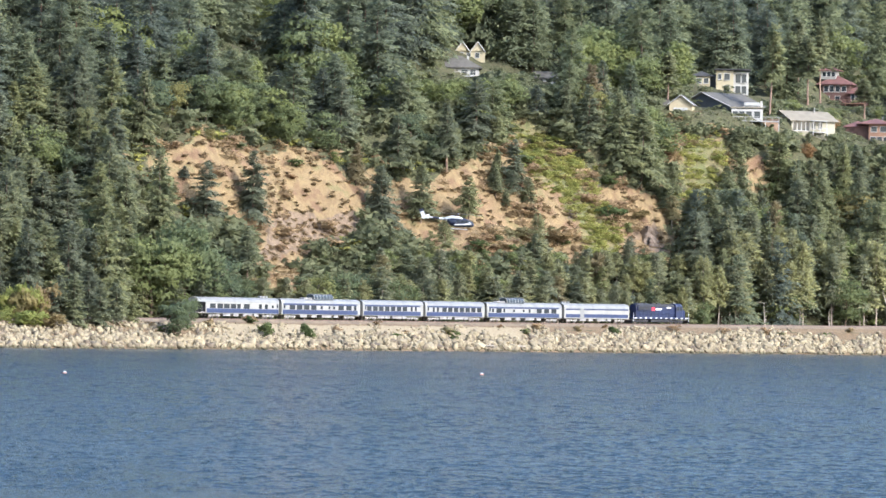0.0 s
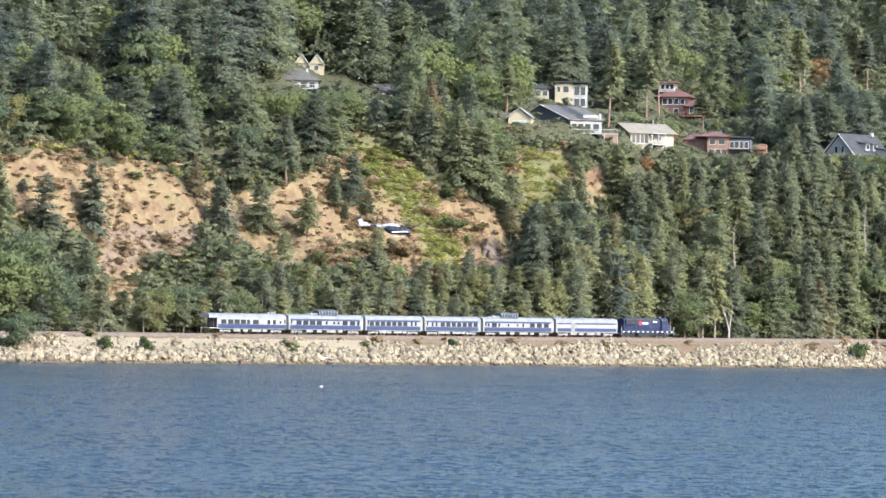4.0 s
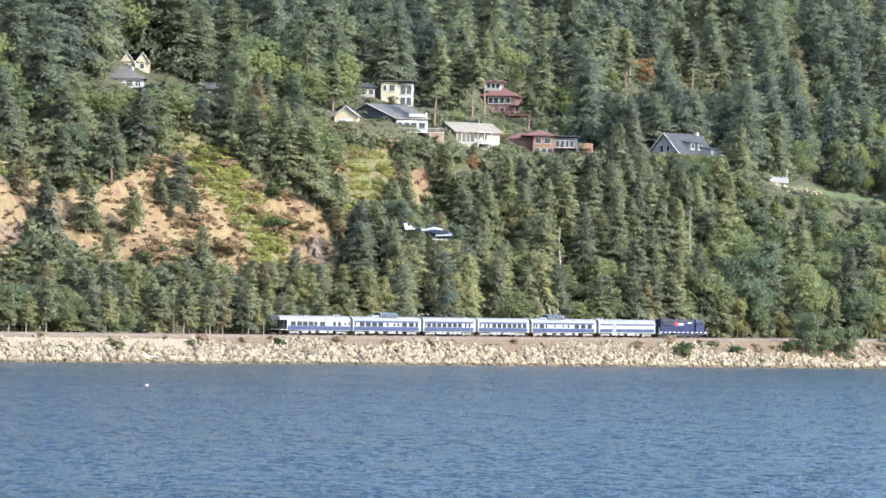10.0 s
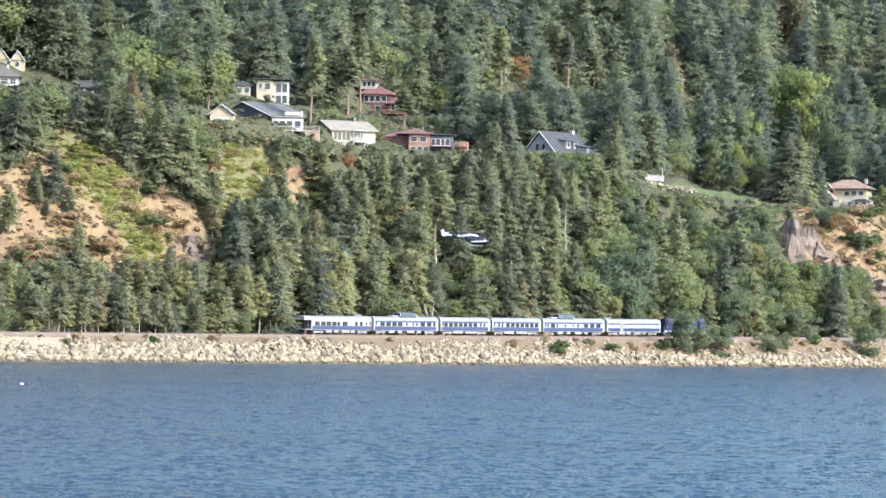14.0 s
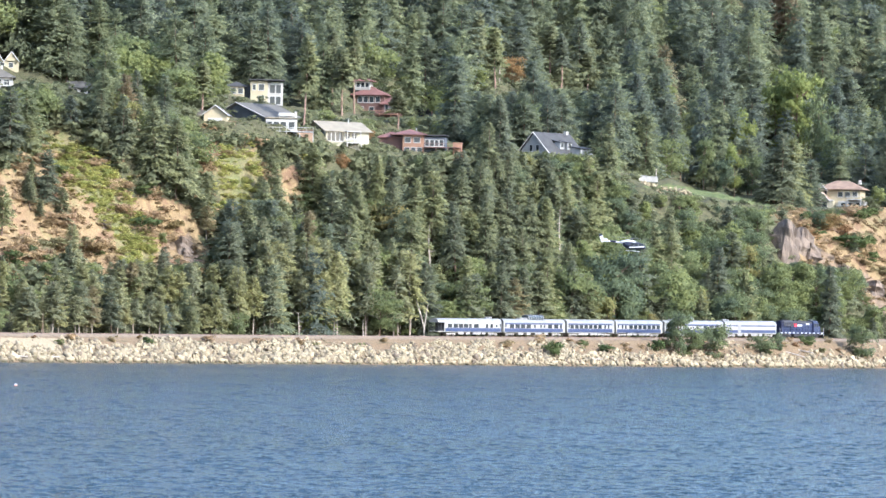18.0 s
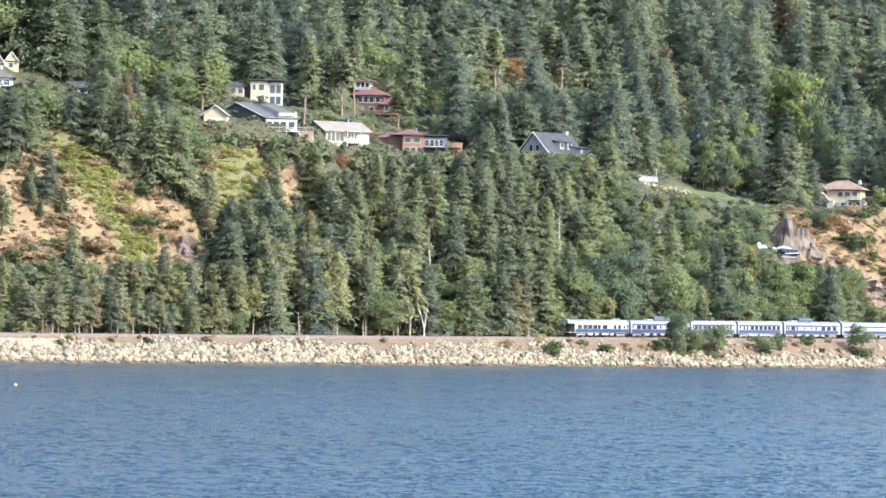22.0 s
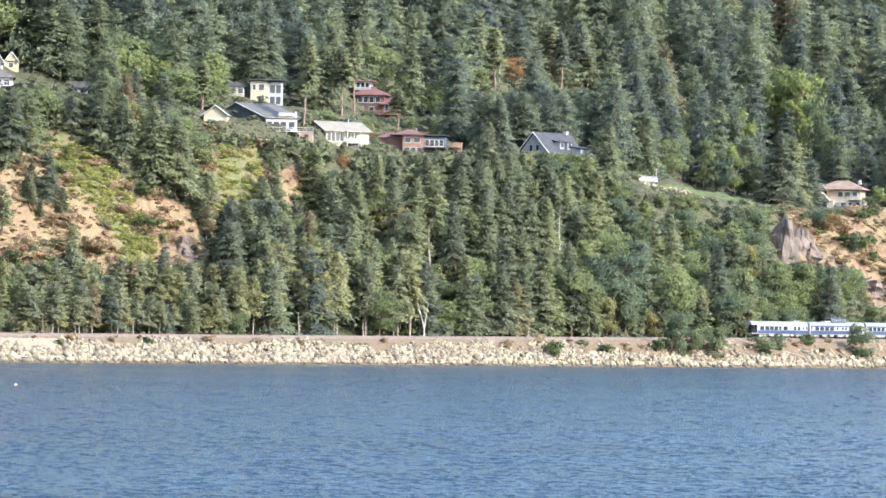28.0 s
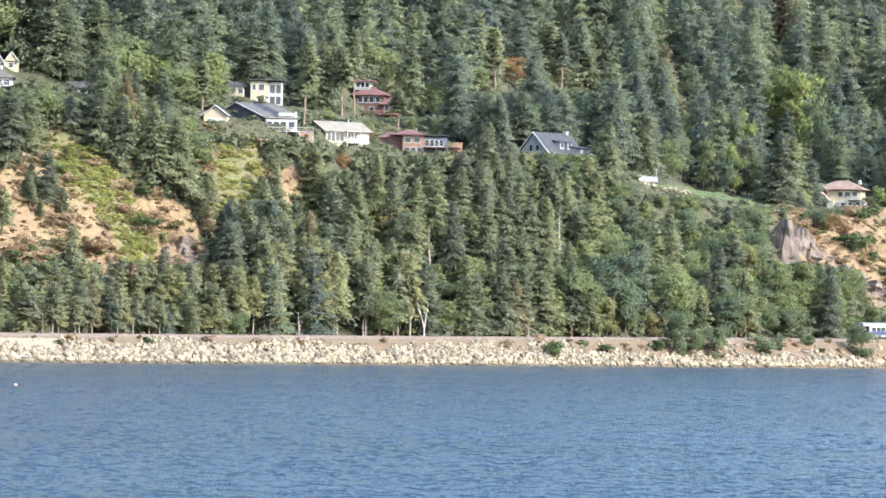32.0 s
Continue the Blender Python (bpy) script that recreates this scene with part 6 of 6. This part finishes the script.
# turning leaves: bearing, distance, height, width
AUTUMN = [(-0.0202, 76, 4.6, 4.2), (-0.0192, 70, 3.6, 3.4), (0.0129, 246, 9.0, 9.5), (0.0580, 192, 15.0, 8.0), (-0.0150, 100, 4.0, 3.6), (0.0720, 70, 5.0, 6.5), (0.0756, 76, 5.5, 8.0), (0.0790, 72, 4.6, 6.0)]
LAWN_PINES = [(0.0665, 128, 22.1), (0.0685, 130, 21.2), (0.0648, 132, 16.0)]


def build_snags():
    for i, (b, r, h) in enumerate(SNAGS):
        rng = random.Random(40 + i)
        p = spot(b, r, 0.4)
        root = thing("dead_tree", "bare weathered grey trunk with broken twigs", "dead tree", "dead trunks in the woods", pose(p.x, p.y, p.z, rng.uniform(-2, 2), rng.uniform(-2, 2), 0))
        part("trunk", trunk_mesh("snag_trunk", h, 0.16 + 0.011 * h, (), 8, 0.7, i, PALE_WOOD if i % 3 != 2 else BARK), BARK, root)
        if h > 6:
            bm = bmesh.new()
            for k in range(int(h * 1.6)):
                z, a, q = h * rng.uniform(0.3, 0.97), rng.uniform(0, 6.28), rng.uniform(0.6, 2.0)
                tube(0.05, 0.015, (0, 0, z), (math.cos(a) * q, math.sin(a) * q, z + rng.uniform(-0.4, 0.3)), 4, bm)
            part("twigs", bm, PALE_WOOD, root)["kind"] = "stuff"
    p = spot(-0.0035, 10, 0.3)
    root = thing("dead_tree", "pale forked dead tree beside the track", "dead tree", "dead trunks in the woods", pose(p.x, p.y, p.z))
    part("trunk", tube(0.28, 0.2, (0, 0, -0.5), (0.1, 0, 3.0), 8), PALE_WOOD, root)
    for x, z, y in ((-2.2, 10.5, 0.3), (-1.2, 8.0, -0.3), (0.9, 8.8, 0.2)):
        part("limb", tube(0.2, 0.06, (0.1, 0, 2.7), (x, y, z), 6), PALE_WOOD, root)


build_snags()

FIRS_ON_SLOPE = [(-0.1297, 61, 15.0), (-0.1389, 61, 13.7), (-0.1305, 30, 12.4), (-0.1048, 68, 10.5), (-0.0961, 67, 13.8), (-0.0868, 57, 11.7), (-0.0812, 76, 5.6), (-0.0943, 42, 8.0), (-0.1008, 80, 13.6), (-0.0913, 78, 16.5),
                 (-0.0749, 67, 7.9), (-0.1092, 77, 10.1), (-0.0794, 68, 5.3), (-0.0546, 37, 8.6), (-0.1021, 40, 9.0), (-0.0864, 44, 5.7), (-0.0466, 68, 7.5), (-0.0360, 65, 10.7), (-0.0817, 74, 5.9), (-0.0477, 60, 9.4)]
SHORE_FIRS = [(-0.1651, -12, 10.7), (-0.1600, -14, 9.0), (-0.1566, -11, 9.5), (-0.1680, -8, 9.5), (-0.1535, -10, 5.7), (-0.1623, -6, 11.9)]
SHORE_BUSHES = [ (-0.1264, -21, 3.6, 4.9), (-0.1177, -22, 3.7, 4.7), (-0.0892, -21, 2.2, 3.2), (-0.1008, -20, 1.2, 3.6), (0.0221, -24, 4.4, 5.9), (0.0321, -19, 2.2, 7.1), (0.0466, -22, 13.6, 8.8), (0.0538, -22, 8.6, 8.3), (0.0635, -20, 5.3, 8.3), (0.0661, -17, 5.0, 4.5), (0.0719, -13, 3.2, 5.1), (0.0827, -22, 9.4, 7.9), (-0.1447, -22, 8.9, 8.2), (-0.1419, -14, 6.4, 4.6), (-0.0402, 10, 6.6, 5.3), (-0.0157, -16, 1.3, 2.4), (0.0421, -18, 3.1, 5.8), (0.0699, -14, 1.6, 3.8) ]

SHORE_BUSHES += [(0.0490, -21, 8.5, 8.0), (0.0518, -20, 6.0, 7.0)]
LEAFY = [ (-0.1498, 16, 20.2), (-0.1431, 18, 21.6), (-0.1369, 20, 14.5), (-0.1538, 24, 14.7), (-0.1459, 14, 16.4), (-0.1166, 16, 10.8), (-0.1121, 18, 12.6), (-0.1070, 20, 10.5), (-0.1009, 16, 10.5), (-0.0969, 14, 9.0), (0.0342, 22, 21.5), (0.0442, 18, 19.6), (0.0337, 14, 19.3), (0.0259, 16, 19.0), (0.0054, 18, 15.6) ]
YELLOW_SHRUBS = [(-0.1736, -4, 7.2, 9.5), (-0.1705, -3, 7.0, 7.5), (-0.1775, -3, 7.5, 9.0), (-0.1715, -7, 7.8, 7.8), (-0.1752, -6, 6.4, 6.6), (-0.1765, -13, 3.2, 9.6), (-0.1702, -14, 3.0, 8.6), (-0.1738, -14, 3.4, 8.0)]


def build_single_trees():
    rng = random.Random(21)
    for i, (b, r, h) in enumerate(FIRS_ON_SLOPE + SHORE_FIRS):
        p = spot(b, r, 0.3)
        k = h / 18
        o = copy_thing(FIRS[i % 7], pose(p.x, p.y, p.z, 0, rng.uniform(-2, 2), rng.uniform(0, 360)) @ Matrix.Diagonal((k * 1.15, k * 1.15, k, 1)))
        tagged(o, "lone fir standing on the dry slope" if i < len(FIRS_ON_SLOPE) else "dense fir between the track and the water")
    for i, (b, r, h, w) in enumerate(SHORE_BUSHES):
        p = spot(b, r, 0.3)
        src = BUSHES[i % 5] if h < 5 else BROADS[i % 6]
        hh, ww = (2.4, 3.6) if h < 5 else (12.0, 9.0)
        o = copy_thing(src, pose(p.x, p.y, p.z - (0 if h < 5 else h * 0.2), 0, 0, rng.uniform(0, 360)) @ Matrix.Diagonal((w / ww, w / ww, h / hh * (1 if h < 5 else 1.2), 1)))
        tagged(o, "green bush growing among the shore boulders")
    for i, (b, r, h) in enumerate(LEAFY):
        p = spot(b, r, 0.3)
        k = h / 12
        o = copy_thing(BROADS[i % 6], pose(p.x, p.y, p.z - 0.08 * h, 0, 0, rng.uniform(0, 360)) @ Matrix.Diagonal((k * 1.05, k * 1.05, k * 1.08, 1)))
        tagged(o, "large bright green maple rising beside the track")
    for i, (b, r, h, w) in enumerate(CROWNS):
        p = spot(b, r, 0.3)
        o = copy_thing(BROADS[i % 6], pose(p.x, p.y, p.z, 0, 0, rng.uniform(0, 360)) @ Matrix.Diagonal((w / 9.4, w / 9.4, h / 12, 1)))
        tagged(o, "tall yellow-green broadleaf tree on the upper hill" if i < 4 else "rounded light green tree beside the lawn")
        if i in (0, 1, 3, 5):
            for c in o.children:
                if c.name.startswith("crown"):
                    c.data = c.data.copy()
                    c.data.materials[0] = PALE_LEAF
    turning = foliage("turning_leaves", (0.21, 0.118, 0.062), (0.29, 0.185, 0.085), (0.17, 0.18, 0.07), 0.25)
    for i, (b, r, h, w) in enumerate(AUTUMN):
        p = spot(b, r, 0.3)
        o = copy_thing(BROADS[(i + 2) % 6], pose(p.x, p.y, p.z - 0.12 * h, 0, 0, rng.uniform(0, 360)) @ Matrix.Diagonal((w / 9.4, w / 9.4, h / 11, 1)))
        tagged(o, "small tree with leaves turning russet and orange")
        for c in o.children:
            if c.name.startswith("crown"):
                c.data = c.data.copy()
                c.data.materials[0] = turning
    stem = tree_kind("fir_tree", "tall fir with a long bare reddish trunk", "tree", fir_cloud(901, 18.0, 4.2, 110, 32, 0.95, 0.1, 0.45, 0.6), trunk_mesh("fir_stem", 17.6, 0.30, bend=0.3, seed=4, material=RED_BARK), FIR, "firs on the bluff")
    for i, (b, r, h) in enumerate(STEMS):
        p = spot(b, r, 0.3)
        k = h / 8.4
        copy_thing(stem, pose(p.x, p.y, p.z, 0, rng.uniform(-2, 2), rng.uniform(0, 360)) @ Matrix.Diagonal((1.05, 1.05, k, 1)))
    for b, r, h in LAWN_PINES:
        p = spot(b, r, 0.3)
        o = copy_thing(FIRS[1], pose(p.x, p.y, p.z, 0, 0, rng.uniform(0, 360)) @ Matrix.Diagonal((1.35, 1.35, h / 18, 1)))
        tagged(o, "dark pine with a bare orange trunk on the lawn edge")
    discard(stem)
    for i, (b, r, h, w) in enumerate(YELLOW_SHRUBS):
        p = spot(b, r, 0.2)
        src = BUSH_BY[(DRY if i == 1 else VINE).name][i % 5]
        o = copy_thing(src, pose(p.x, p.y, p.z, 0, 0, rng.uniform(0, 360)) @ Matrix.Diagonal((w / 3.6, w / 3.6, max(h, 1.5) / 2.4, 1)))
        tagged(o, "yellowing shrub on the shore bank")


build_single_trees()


def build_bank_details():
    """Dry scrub along the top of the bank and driftwood among the stones."""
    rng = random.Random(88)
    for i in range(70):
        b = rng.uniform(0.012, 0.092) if i % 3 else rng.uniform(-0.15, 0.0)
        r = rng.uniform(-19, -10)
        p = spot(b, r, 0.1)
        s = rng.uniform(0.35, 0.8)
        copy_thing(rng.choice(BUSH_BY[DRY.name if rng.random() < 0.75 else BUSH.name]), pose(*p, 0, 0, rng.uniform(0, 360)) @ Matrix.Diagonal((s * 1.4, s * 1.4, s, 1)))
    for b, r, length, yaw, tip in ((0.0690, -21, 7.5, -25, 14), (0.0712, -19, 6.0, -30, 10), (-0.0775, -27, 5.5, 5, 2), (-0.0830, -27, 4.0, 0, 1), (0.030, -26, 4.5, 12, 3)):
        p = spot(b, r, -0.35)
        log = thing("driftwood_log", "bleached driftwood log lying on the shore boulders", "log", "driftwood", pose(p.x, p.y, p.z, 0, tip, yaw))
        part("stem", tube(0.24, 0.14, (-length / 2, 0, 0), (length / 2, 0, 0.1), 8), PALE_WOOD, log)
        part("branch_stub", tube(0.1, 0.05, (length * 0.2, 0, 0.1), (length * 0.3, 0.2, 0.7), 5), PALE_WOOD, log)


build_bank_details()


# ---- buoys ----
def build_buoys():
    for x, y, label in ((-61.1, 731.6, "round white mooring buoy on the water"), (-110.9, 665.3, "round orange and white mooring buoy on the water")):
        b = thing("buoy", label, "buoy", "buoys", pose(x, y, 0))
        part("float", ellipsoid_hull([(-0.24, 0.08, 0.06, 0.06), (-0.18, 0.08, 0.17, 0.17), (0, 0.08, 0.24, 0.24), (0.18, 0.08, 0.17, 0.17), (0.24, 0.08, 0.06, 0.06)], 12), SIGN_WHITE, b)
        part("band", tube(0.25, 0.25, (0, 0, 0.02), (0, 0, 0.12), 14), plain("buoy_orange", (0.75, 0.25, 0.08)), b)
        part("ring", tube(0.05, 0.05, (0, 0, 0.28), (0, 0, 0.42), 6), STEEL, b)


build_buoys()

# ---- woods, boulders ----
plant()
build_riprap()
for k in (*FIRS, *OLD_FIRS, *SLIMS, *BROADS, *[b for group in BUSH_BY.values() for b in group]):
    discard(k)


def motions():
    walk(water, [(0, pose(0, 0, 0)), (32, pose(14, -9, 0))])
    for run in TRAIN:
        run()


motions()
